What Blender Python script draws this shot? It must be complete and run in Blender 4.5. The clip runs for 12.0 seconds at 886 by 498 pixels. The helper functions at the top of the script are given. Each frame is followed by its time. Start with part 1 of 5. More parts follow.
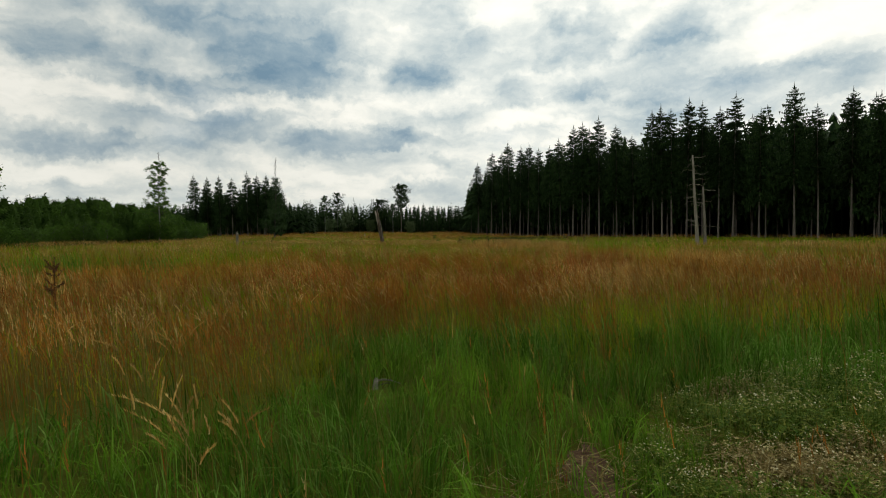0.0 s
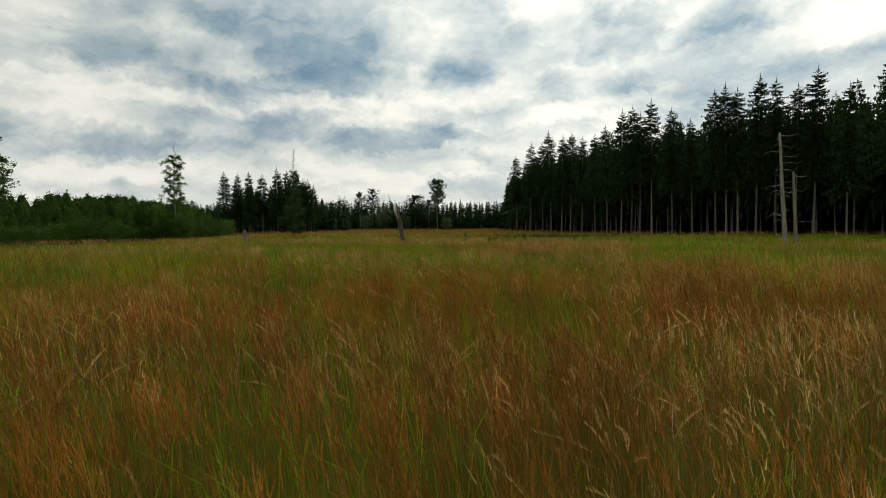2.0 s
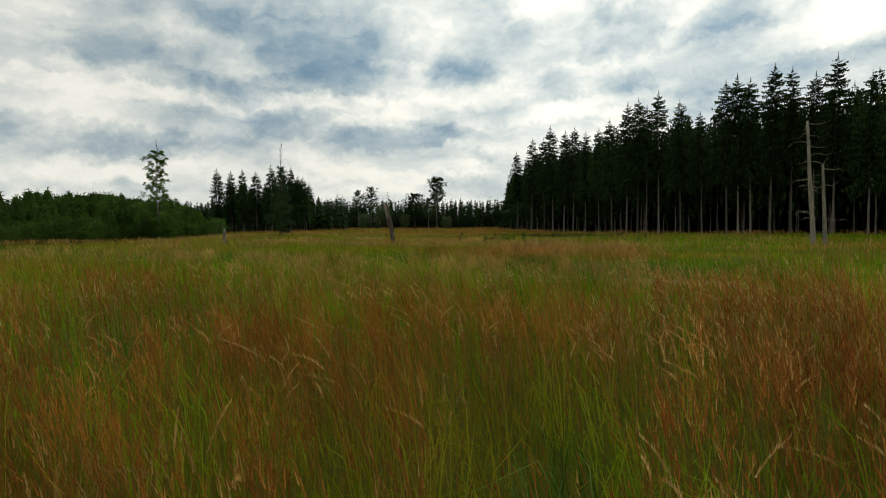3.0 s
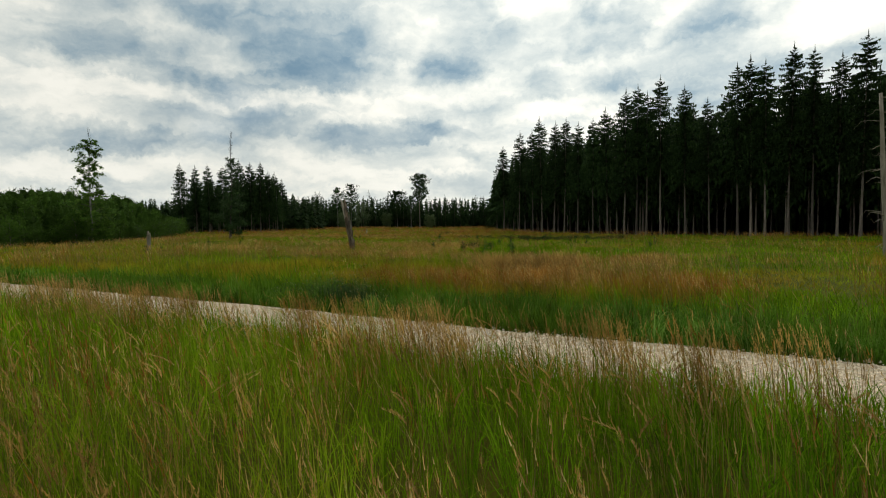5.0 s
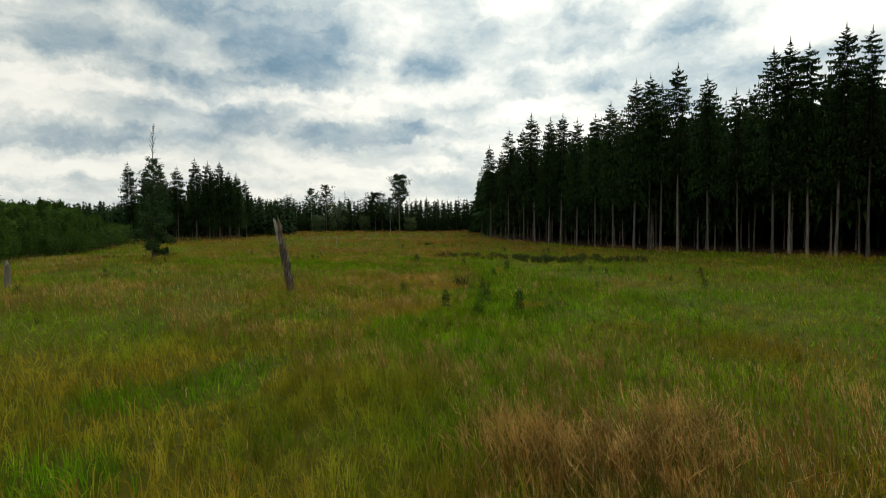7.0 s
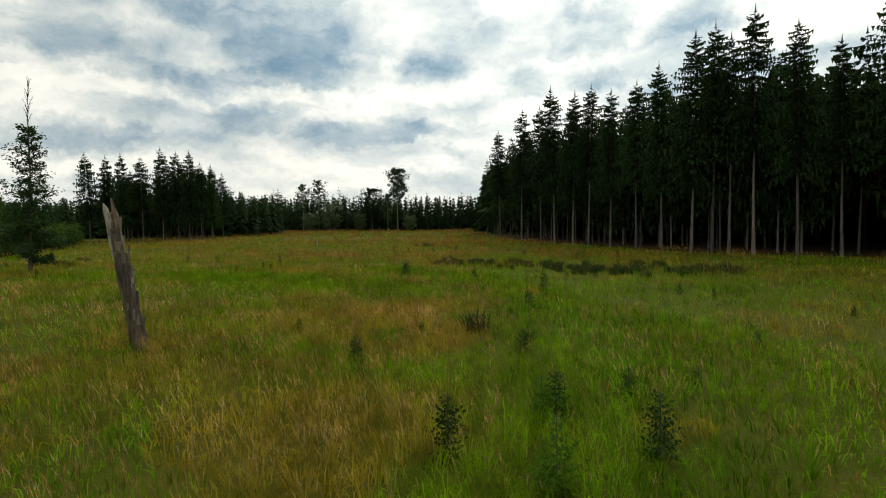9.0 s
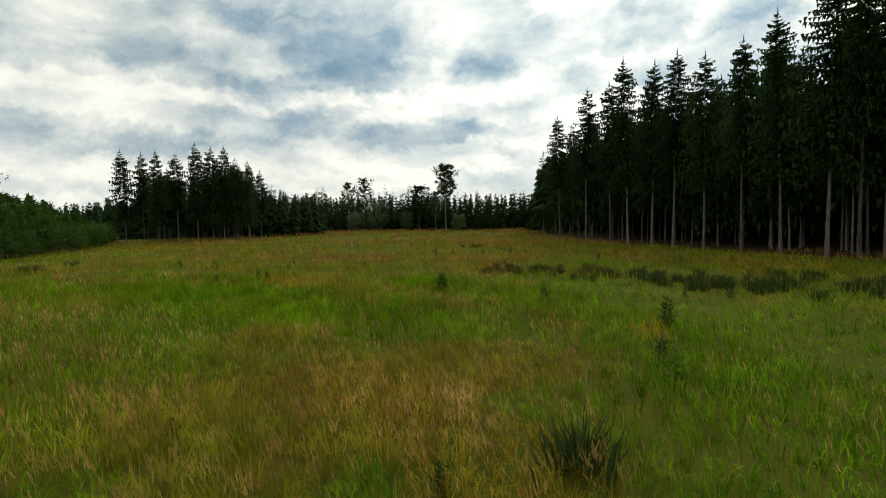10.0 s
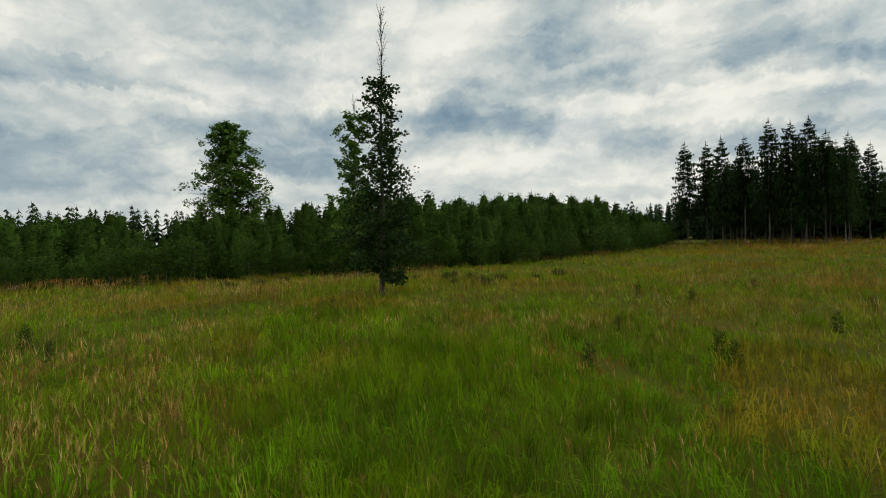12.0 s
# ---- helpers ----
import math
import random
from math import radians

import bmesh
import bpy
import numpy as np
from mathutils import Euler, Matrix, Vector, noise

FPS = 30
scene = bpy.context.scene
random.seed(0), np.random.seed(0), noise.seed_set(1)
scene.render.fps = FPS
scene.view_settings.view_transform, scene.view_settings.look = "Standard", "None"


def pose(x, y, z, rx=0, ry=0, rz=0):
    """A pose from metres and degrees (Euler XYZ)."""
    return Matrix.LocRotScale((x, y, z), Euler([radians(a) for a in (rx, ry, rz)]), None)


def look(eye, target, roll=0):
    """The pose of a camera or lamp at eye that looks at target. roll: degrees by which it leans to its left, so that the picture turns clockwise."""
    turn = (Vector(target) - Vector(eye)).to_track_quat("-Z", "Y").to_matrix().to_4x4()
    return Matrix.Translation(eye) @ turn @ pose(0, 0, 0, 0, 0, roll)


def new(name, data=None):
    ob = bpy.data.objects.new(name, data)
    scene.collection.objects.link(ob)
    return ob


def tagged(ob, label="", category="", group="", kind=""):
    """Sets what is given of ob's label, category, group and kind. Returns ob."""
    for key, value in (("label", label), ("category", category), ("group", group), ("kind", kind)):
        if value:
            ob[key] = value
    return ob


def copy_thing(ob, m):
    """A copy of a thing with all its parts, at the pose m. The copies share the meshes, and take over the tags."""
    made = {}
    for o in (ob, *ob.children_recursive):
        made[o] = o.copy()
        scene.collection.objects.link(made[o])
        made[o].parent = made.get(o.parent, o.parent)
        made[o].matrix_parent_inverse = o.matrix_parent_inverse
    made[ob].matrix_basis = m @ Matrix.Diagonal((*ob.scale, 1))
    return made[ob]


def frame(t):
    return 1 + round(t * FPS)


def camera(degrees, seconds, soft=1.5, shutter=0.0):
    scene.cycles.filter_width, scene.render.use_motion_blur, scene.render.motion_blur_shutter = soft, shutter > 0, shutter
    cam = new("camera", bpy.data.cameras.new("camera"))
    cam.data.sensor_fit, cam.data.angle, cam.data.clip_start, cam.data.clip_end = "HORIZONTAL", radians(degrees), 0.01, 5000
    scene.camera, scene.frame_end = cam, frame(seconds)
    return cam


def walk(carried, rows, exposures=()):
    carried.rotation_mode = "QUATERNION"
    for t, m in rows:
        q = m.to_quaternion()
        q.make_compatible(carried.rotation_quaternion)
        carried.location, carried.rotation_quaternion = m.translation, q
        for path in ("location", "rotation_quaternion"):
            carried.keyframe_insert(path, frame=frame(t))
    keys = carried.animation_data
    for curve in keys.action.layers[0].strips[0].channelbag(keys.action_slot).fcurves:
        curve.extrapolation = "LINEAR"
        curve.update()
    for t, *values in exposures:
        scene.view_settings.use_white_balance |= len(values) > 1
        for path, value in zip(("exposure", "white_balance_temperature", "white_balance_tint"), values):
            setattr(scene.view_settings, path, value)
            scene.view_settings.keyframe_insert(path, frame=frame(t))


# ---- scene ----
cam = camera(80.5, 12.0, 1.15)
METRES, EYE, TILT, LEAN, TURN = 78.0, 2.0, 0.0, -1.8, 0.0
ROWS = [
    (0.0, 0.0, 0.0, 0.0, -0.09, -2.24, 2.42),
    (0.5, 0.0052, 0.0279, 0.0024, -1.21, -2.41, 2.51),
    (1.0, 0.0076, 0.0519, 0.0, -1.35, -2.46, 2.47),
    (1.5, 0.0103, 0.0765, 0.0004, 0.68, -2.5, 2.54),
    (2.0, 0.016, 0.1039, -0.0005, 4.34, -2.42, 2.56),
    (2.5, 0.0195, 0.1303, -0.0004, 4.69, -2.47, 2.58),
    (3.0, 0.0232, 0.1567, -0.0009, 4.55, -2.55, 2.57),
    (5.0, 0.0315, 0.2763, 0.0026, 3.11, -2.81, 2.57),
    (5.5, 0.0313, 0.3085, 0.0054, 2.64, -2.84, 2.54),
    (6.0, 0.0315, 0.349, 0.0105, 2.07, -2.91, 2.51),
    (6.5, 0.0309, 0.3886, 0.0184, 1.59, -2.95, 2.48),
    (7.0, 0.0298, 0.4332, 0.0247, 1.19, -3.01, 2.5),
    (9.0, 0.027, 0.6278, 0.0203, 1.45, -3.11, 2.71),
    (9.5, 0.0261, 0.6911, 0.0184, 2.24, -3.06, 2.8),
    (10.0, 0.0226, 0.7599, 0.0156, 7.0, -2.83, 2.96),
    (10.5, 0.0144, 0.8218, 0.0137, 17.9, -2.29, 3.11),
    (11.0, -0.0005, 0.8843, 0.0139, 35.95, -1.34, 3.23),
    (11.5, -0.0197, 0.9359, 0.0147, 52.07, -0.47, 2.99),
    (12.0, -0.0452, 0.9832, 0.0172, 67.07, 0.14, 2.53),
]
walk(cam, [(t, pose(0, 0, EYE, TILT, LEAN, TURN) @ pose(METRES * x, METRES * y, METRES * z, 90 + pitch, roll, yaw)) for t, x, y, z, yaw, pitch, roll in ROWS],
     ((0.0, -0.06), (3.0, -0.02), (5.5, 0.05), (7.0, 0.07), (9.5, 0.19), (10.5, 0.16), (12.0, 0.0)))


# ---------- world and sun ----------
SUN_AZ, SUN_EL = 20.0, 38.0     # degrees to the right of +y, and above the horizon


def link_value(nt, socket, value):
    if isinstance(value, bpy.types.NodeSocket):
        nt.links.new(value, socket)
    else:
        socket.default_value = value


def math_node(nt, op, a, b=0.0, clamp=False):
    n = nt.nodes.new("ShaderNodeMath")
    n.operation, n.use_clamp = op, clamp
    link_value(nt, n.inputs[0], a)
    link_value(nt, n.inputs[1], b)
    return n.outputs[0]


def vec_node(nt, op, a, b=(0, 0, 0)):
    n = nt.nodes.new("ShaderNodeVectorMath")
    n.operation = op
    link_value(nt, n.inputs[0], a)
    if op == "SCALE":
        link_value(nt, n.inputs["Scale"], b)
    else:
        link_value(nt, n.inputs[1], b)
    return n.outputs["Value"] if op == "LENGTH" else n.outputs[0]


def range_node(nt, v, a, b, c=0.0, d=1.0, smooth=True):
    n = nt.nodes.new("ShaderNodeMapRange")
    n.interpolation_type = "SMOOTHSTEP" if smooth else "LINEAR"
    for i, x in enumerate((v, a, b, c, d)):
        link_value(nt, n.inputs[i], x)
    return n.outputs[0]


def noise_node(nt, vector, scale, detail=4.0, rough=0.55, distort=0.0, out="Fac"):
    n = nt.nodes.new("ShaderNodeTexNoise")
    link_value(nt, n.inputs["Vector"], vector)
    n.inputs["Scale"].default_value = scale
    n.inputs["Detail"].default_value = detail
    n.inputs["Roughness"].default_value = rough
    n.inputs["Distortion"].default_value = distort
    return n.outputs[out]


def mix_node(nt, fac, a, b, blend="MIX"):
    n = nt.nodes.new("ShaderNodeMix")
    n.data_type, n.blend_type = "RGBA", blend
    link_value(nt, n.inputs[0], fac)
    link_value(nt, n.inputs[6], a)
    link_value(nt, n.inputs[7], b)
    return n.outputs[2]


def ramp_node(nt, fac, stops):
    r = nt.nodes.new("ShaderNodeValToRGB")
    while len(r.color_ramp.elements) < len(stops):
        r.color_ramp.elements.new(0.5)
    for e, (at, c) in zip(r.color_ramp.elements, stops):
        e.position, e.color = at, (*c, 1)
    nt.links.new(fac, r.inputs[0])
    return r.outputs[0]


# grey clouds: degrees to the right, degrees up, half width, half height, depth
CLOUDS = (
    (-17.1, 16.6, 7.6, 4.2, 1.0), (-25.5, 13.4, 6.5, 2.0, 0.7), (-35.3, 16.2, 6.0, 3.6, 0.75), (-27.4, 20.3, 4.0, 2.6, 0.6),
    (-3.4, 14.7, 3.4, 2.0, 0.8), (15.0, 17.4, 3.8, 2.8, 0.8), (22.6, 16.6, 4.2, 2.0, 0.6), (8.5, 12.9, 3.8, 1.5, 0.6),
    (15.0, 13.2, 3.4, 1.2, 0.6), (-38.6, 7.4, 5.5, 1.5, 1.0), (-32.5, 7.6, 4.5, 1.2, 0.8), (-21.6, 10.4, 4.2, 1.5, 0.75),
    (-13.0, 9.0, 6.0, 1.6, 0.75), (-6.2, 9.4, 4.5, 1.4, 0.65), (0.0, 7.3, 2.6, 0.8, 0.6), (-59.5, 11.4, 7.0, 2.4, 0.85),
    (-46.0, 8.2, 5.0, 1.5, 0.8), (-85.0, 9.6, 8.0, 2.8, 0.8), (-104.0, 6.4, 9.0, 3.2, 1.0),
)


# bright gaps and lit cloud rims between them, given in the same way
BRIGHT = (
    (-33.0, 12.2, 9.0, 1.0, 0.8), (-20.0, 12.4, 7.5, 0.8, 0.9), (-13.5, 13.0, 3.0, 0.7, 0.8), (-37.5, 10.6, 4.5, 1.2, 0.5), (7.5, 21.5, 4.5, 4.0, 0.9), (36.0, 18.0, 9.0, 5.0, 0.8),
    (-30.0, 5.4, 14.0, 1.6, 0.55), (-12.0, 5.6, 9.0, 1.3, 0.55), (-6.0, 11.8, 4.0, 0.8, 0.6), (9.5, 10.8, 5.0, 0.8, 0.6), (-48.0, 12.6, 6.0, 1.0, 0.7), (-74.0, 14.5, 9.0, 1.8, 0.7), (-58.0, 7.6, 8.0, 1.4, 0.6),
)


def build_world():
    world = bpy.data.worlds.new("overcast_sky")
    scene.world = world
    world.use_nodes = True
    nt = world.node_tree
    nt.nodes.clear()
    ray_dir = nt.nodes.new("ShaderNodeTexCoord").outputs["Generated"]
    sep = nt.nodes.new("ShaderNodeSeparateXYZ")
    nt.links.new(ray_dir, sep.inputs[0])
    x, y, z = sep.outputs
    az = math_node(nt, "MULTIPLY", math_node(nt, "ARCTAN2", x, y), 57.2958)
    el = math_node(nt, "MULTIPLY", math_node(nt, "ARCSINE", z), 57.2958)
    comb = nt.nodes.new("ShaderNodeCombineXYZ")
    nt.links.new(az, comb.inputs[0])
    nt.links.new(el, comb.inputs[1])
    # ragged edges: the cloud map is warped at three sizes
    warp = vec_node(nt, "SUBTRACT", noise_node(nt, ray_dir, 7.0, 5.0, 0.6, out="Color"), (0.5, 0.5, 0.5))
    ragged = vec_node(nt, "SUBTRACT", noise_node(nt, ray_dir, 26.0, 6.0, 0.65, out="Color"), (0.5, 0.5, 0.5))
    q = vec_node(nt, "ADD", comb.outputs[0], vec_node(nt, "MULTIPLY", warp, (15.0, 5.0, 0.0)))
    q = vec_node(nt, "ADD", q, vec_node(nt, "MULTIPLY", ragged, (3.4, 2.2, 0.0)))
    curl = vec_node(nt, "SUBTRACT", noise_node(nt, ray_dir, 75.0, 5.0, 0.6, out="Color"), (0.5, 0.5, 0.5))
    q = vec_node(nt, "ADD", q, vec_node(nt, "MULTIPLY", curl, (1.0, 0.9, 0.0)))

    def blobs(rows):
        most = None
        for a, b, w, h, depth in rows:
            d = vec_node(nt, "DIVIDE", vec_node(nt, "SUBTRACT", q, (a, b, 0)), (w, h, 1))
            d = vec_node(nt, "SUBTRACT", vec_node(nt, "MULTIPLY", d, (1, 1.05, 0)), vec_node(nt, "MULTIPLY", vec_node(nt, "ABSOLUTE", d), (0, 0.3, 0)))
            c = range_node(nt, vec_node(nt, "LENGTH", d), 1.45, 0.30, 0.0, depth)
            most = c if most is None else math_node(nt, "MAXIMUM", most, c)
        return most
    cover, gleam = blobs(CLOUDS), blobs(BRIGHT)
    # the sheet of thinner cloud, laid out on a plane overhead so that it narrows towards the horizon
    up = math_node(nt, "ADD", math_node(nt, "MAXIMUM", z, 0.0), 0.42)
    plane = nt.nodes.new("ShaderNodeCombineXYZ")
    nt.links.new(math_node(nt, "DIVIDE", x, up), plane.inputs[0])
    nt.links.new(math_node(nt, "DIVIDE", y, up), plane.inputs[1])
    sheet = noise_node(nt, plane.outputs[0], 2.3, 10.0, 0.56, 0.35)
    fine = noise_node(nt, vec_node(nt, "ADD", plane.outputs[0], (7.3, 2.1, 0.0)), 6.5, 8.0, 0.58, 0.2)
    # long level layers low in the sky
    layers = vec_node(nt, "MULTIPLY", q, (0.055, 0.40, 0.0))
    layer = noise_node(nt, layers, 1.0, 6.0, 0.55, 0.3)
    # light grows towards the veiled sun
    sun = Vector((math.sin(radians(SUN_AZ)) * math.cos(radians(SUN_EL)), math.cos(radians(SUN_AZ)) * math.cos(radians(SUN_EL)), math.sin(radians(SUN_EL))))
    dot = nt.nodes.new("ShaderNodeVectorMath")
    dot.operation = "DOT_PRODUCT"
    nt.links.new(ray_dir, dot.inputs[0])
    dot.inputs[1].default_value = sun
    grey = math_node(nt, "ADD", math_node(nt, "MULTIPLY", math_node(nt, "SUBTRACT", sheet, 0.5), 1.9), math_node(nt, "MULTIPLY", math_node(nt, "SUBTRACT", fine, 0.5), 0.6))
    grey = math_node(nt, "ADD", math_node(nt, "ADD", grey, range_node(nt, dot.outputs["Value"], 0.65, -0.1, 0.365, 0.455)), math_node(nt, "MULTIPLY", cover, 0.42))
    grey = math_node(nt, "SUBTRACT", grey, math_node(nt, "MULTIPLY", gleam, 0.33))
    small = noise_node(nt, vec_node(nt, "MULTIPLY", q, (0.13, 0.42, 0.0)), 1.0, 6.0, 0.55, 0.5)
    grey = math_node(nt, "ADD", grey, math_node(nt, "MULTIPLY", math_node(nt, "SUBTRACT", small, 0.5), 0.62), True)
    level = math_node(nt, "MULTIPLY", math_node(nt, "SUBTRACT", layer, 0.5), range_node(nt, el, 26.0, 9.0, 0.25, 1.05))
    grey = math_node(nt, "ADD", grey, level, True)
    near = range_node(nt, dot.outputs["Value"], 0.6, 1.0, 0.0, 1.0)
    tone = ramp_node(nt, grey, ((0.0, (0.92, 0.915, 0.85)), (0.14, (0.855, 0.86, 0.80)), (0.32, (0.68, 0.72, 0.695)), (0.54, (0.49, 0.56, 0.575)), (0.80, (0.275, 0.375, 0.445)), (1.0, (0.17, 0.275, 0.37))))
    glow = range_node(nt, near, 0.0, 1.0, 0.97, 1.30, False)
    clouds = mix_node(nt, 1.0, tone, vec_node(nt, "SCALE", (1.0, 0.99, 0.97), glow), "MULTIPLY")
    # the creamy band low over the far woods
    low = range_node(nt, el, 0.0, 16.0, 1.0, 0.0)
    clouds = mix_node(nt, math_node(nt, "MULTIPLY", low, 0.30), clouds, (0.86, 0.86, 0.77, 1))
    sky = nt.nodes.new("ShaderNodeTexSky")
    sky.sky_type, sky.sun_disc = "NISHITA", False
    sky.sun_elevation, sky.sun_rotation = radians(SUN_EL), radians(SUN_AZ)
    blue = vec_node(nt, "SCALE", sky.outputs[0], 0.1)
    gap = range_node(nt, noise_node(nt, plane.outputs[0], 1.7, 5.0, 0.5), 0.55, 0.75, 0.0, 0.22)
    total = mix_node(nt, gap, clouds, blue)
    back = nt.nodes.new("ShaderNodeBackground")
    nt.links.new(total, back.inputs[0])
    back.inputs[1].default_value = 1.0
    out = nt.nodes.new("ShaderNodeOutputWorld")
    nt.links.new(back.outputs[0], out.inputs[0])
    lamp = bpy.data.lights.new("veiled_sun", "SUN")
    lamp.energy, lamp.angle, lamp.color = 1.0, radians(14), (1.0, 0.95, 0.86)
    ob = new("veiled_sun", lamp)
    ob.matrix_world = look(sun * 100, (0, 0, 0))


build_world()


# ---------- materials ----------
def surface(name, rough=0.8, spec=0.3):
    m = bpy.data.materials.new(name)
    m.use_nodes = True
    nt = m.node_tree
    bsdf = nt.nodes["Principled BSDF"]
    bsdf.inputs["Roughness"].default_value = rough
    bsdf.inputs["Specular IOR Level"].default_value = spec
    return m, nt, bsdf


def place_of(nt):
    return nt.nodes.new("ShaderNodeNewGeometry").outputs["Position"]


def bump(nt, bsdf, height, strength, distance):
    b = nt.nodes.new("ShaderNodeBump")
    b.inputs["Strength"].default_value = strength
    b.inputs["Distance"].default_value = distance
    nt.links.new(height, b.inputs["Height"])
    nt.links.new(b.outputs[0], bsdf.inputs["Normal"])


def leafy(name, stops, patch=None, dry=None, patch_scale=0.12, transl=0.3, rough=0.6, per_object=0.0, gloss=0.02, sward=True):
    """Leaves or blades: a colour of its own for each, patches by place, some light let through."""
    m, nt, bsdf = surface(name, rough if not sward else max(rough, 0.5), 0.0 if patch and sward else gloss)
    geo = nt.nodes.new("ShaderNodeNewGeometry")
    col = ramp_node(nt, geo.outputs["Random Per Island"], stops)
    if patch:
        f = range_node(nt, noise_node(nt, geo.outputs["Position"], patch_scale, 4.0, 0.6), 0.42, 0.6, 0.0, 0.75)
        col = mix_node(nt, f, col, (*patch, 1))
        if dry:
            f = range_node(nt, noise_node(nt, vec_node(nt, "ADD", geo.outputs["Position"], (31.0, 17.0, 0.0)), 0.085, 6.0, 0.66), 0.44, 0.60, 0.0, 0.64)
            col = mix_node(nt, f, col, (*dry, 1))
        swath = range_node(nt, noise_node(nt, vec_node(nt, "MULTIPLY", geo.outputs["Position"], (1.0, 0.55, 0.3)), 0.42, 4.0, 0.6), 0.34, 0.66, 0.74, 1.24)
        col = mix_node(nt, 1.0, col, vec_node(nt, "SCALE", (1, 1, 1), swath), "MULTIPLY")
        # tuft-sized tone in the colour, standing in for lit tops and shaded gaps
        tuft = range_node(nt, noise_node(nt, vec_node(nt, "MULTIPLY", geo.outputs["Position"], (1, 1, 0.15)), 2.3, 2.0, 0.5), 0.3, 0.7, 0.52, 1.42)
        col = mix_node(nt, 1.0, col, vec_node(nt, "SCALE", (1, 1, 1), tuft), "MULTIPLY")
    if per_object:
        info = nt.nodes.new("ShaderNodeObjectInfo")
        f = range_node(nt, info.outputs["Random"], 0.0, 1.0, 1 - per_object, 1 + per_object, False)
        col = mix_node(nt, 1.0, col, vec_node(nt, "SCALE", (1, 1, 1), f), "MULTIPLY")
    nt.links.new(col, bsdf.inputs["Base Color"])
    if patch and sward:
        lie = vec_node(nt, "NORMALIZE", vec_node(nt, "ADD", vec_node(nt, "SCALE", geo.outputs["Normal"], 0.65), (0.0, 0.0, 0.55)))
        nt.links.new(lie, bsdf.inputs["Normal"])
    tr = nt.nodes.new("ShaderNodeBsdfTranslucent")
    nt.links.new(col, tr.inputs[0])
    mx = nt.nodes.new("ShaderNodeMixShader")
    mx.inputs[0].default_value = transl
    nt.links.new(bsdf.outputs[0], mx.inputs[1])
    nt.links.new(tr.outputs[0], mx.inputs[2])
    nt.links.new(mx.outputs[0], nt.nodes["Material Output"].inputs[0])
    return m


def bark(name, dark, light, scale=6.0, rough=0.9):
    m, nt, bsdf = surface(name, rough, 0.2)
    tc = nt.nodes.new("ShaderNodeTexCoord").outputs["Object"]
    stretch = vec_node(nt, "MULTIPLY", tc, (1.0, 1.0, 0.14))
    n1 = noise_node(nt, stretch, scale, 6.0, 0.65)
    n2 = noise_node(nt, tc, 0.7, 3.0)
    col = ramp_node(nt, n1, ((0.32, dark), (0.68, light)))
    col = mix_node(nt, range_node(nt, n2, 0.35, 0.7, 0.0, 0.5), col, (*[c * 0.75 for c in light], 1))
    info = nt.nodes.new("ShaderNodeObjectInfo")
    col = mix_node(nt, 1.0, col, vec_node(nt, "SCALE", (1, 1, 1), range_node(nt, info.outputs["Random"], 0, 1, 0.45, 1.3, False)), "MULTIPLY")
    nt.links.new(col, bsdf.inputs["Base Color"])
    bump(nt, bsdf, n1, 0.7, 0.03)
    return m


M_BLADE = leafy("green_grass_blades", ((0.0, (0.095, 0.168, 0.005)), (0.5, (0.143, 0.238, 0.007)), (0.85, (0.19, 0.268, 0.012)), (1.0, (0.27, 0.27, 0.035))), (0.178, 0.248, 0.009), (0.34, 0.198, 0.020), 0.10, 0.32)
# darker green, which also stands in for shade along the far verge
M_LUSH = leafy("lush_and_shaded_verge_blades", ((0.0, (0.036, 0.094, 0.008)), (0.6, (0.074, 0.172, 0.013)), (1.0, (0.18, 0.27, 0.06))), (0.105, 0.195, 0.012), None, 0.25, 0.32, 0.6, 0.0, 0.0, False)
M_BRIGHT = leafy("bright_meadow_grass", ((0.0, (0.058, 0.126, 0.003)), (0.6, (0.108, 0.230, 0.005)), (1.0, (0.20, 0.30, 0.015))), (0.165, 0.27, 0.006), None, 0.25, 0.32)
M_RUST = leafy("rust_red_seed_heads", ((0.0, (0.155, 0.045, 0.012)), (0.5, (0.27, 0.088, 0.020)), (0.9, (0.36, 0.145, 0.03)), (1.0, (0.54, 0.34, 0.11))), (0.33, 0.15, 0.02), None, 0.16, 0.30)
M_STRAW = leafy("straw_seed_heads", ((0.0, (0.30, 0.165, 0.042)), (0.6, (0.43, 0.26, 0.075)), (1.0, (0.58, 0.43, 0.19))), (0.38, 0.23, 0.055), None, 0.2, 0.30)
M_CULM = leafy("dry_grass_stems", ((0.0, (0.13, 0.080, 0.012)), (0.6, (0.23, 0.105, 0.018)), (1.0, (0.32, 0.20, 0.045))), None, 0.1, 0.25)
M_PALE = leafy("pale_grass_stems", ((0.0, (0.16, 0.105, 0.022)), (0.6, (0.24, 0.155, 0.038)), (1.0, (0.34, 0.26, 0.09))), None, None, 0.1, 0.3)
M_NEEDLE = leafy("dark_spruce_needles", ((0.0, (0.015, 0.032, 0.011)), (0.7, (0.030, 0.058, 0.017)), (1.0, (0.050, 0.085, 0.024))), None, None, 0.1, 0.12, 0.7, 0.25)
M_YOUNG = leafy("young_spruce_needles", ((0.0, (0.027, 0.055, 0.009)), (0.7, (0.045, 0.088, 0.013)), (1.0, (0.074, 0.132, 0.02))), None, None, 0.1, 0.2, 0.7, 0.35)
M_SEEDLING = leafy("dark_seedling_needles", ((0.0, (0.016, 0.036, 0.008)), (0.7, (0.030, 0.062, 0.012)), (1.0, (0.055, 0.10, 0.018))), None, None, 0.1, 0.15, 0.7, 0.3)
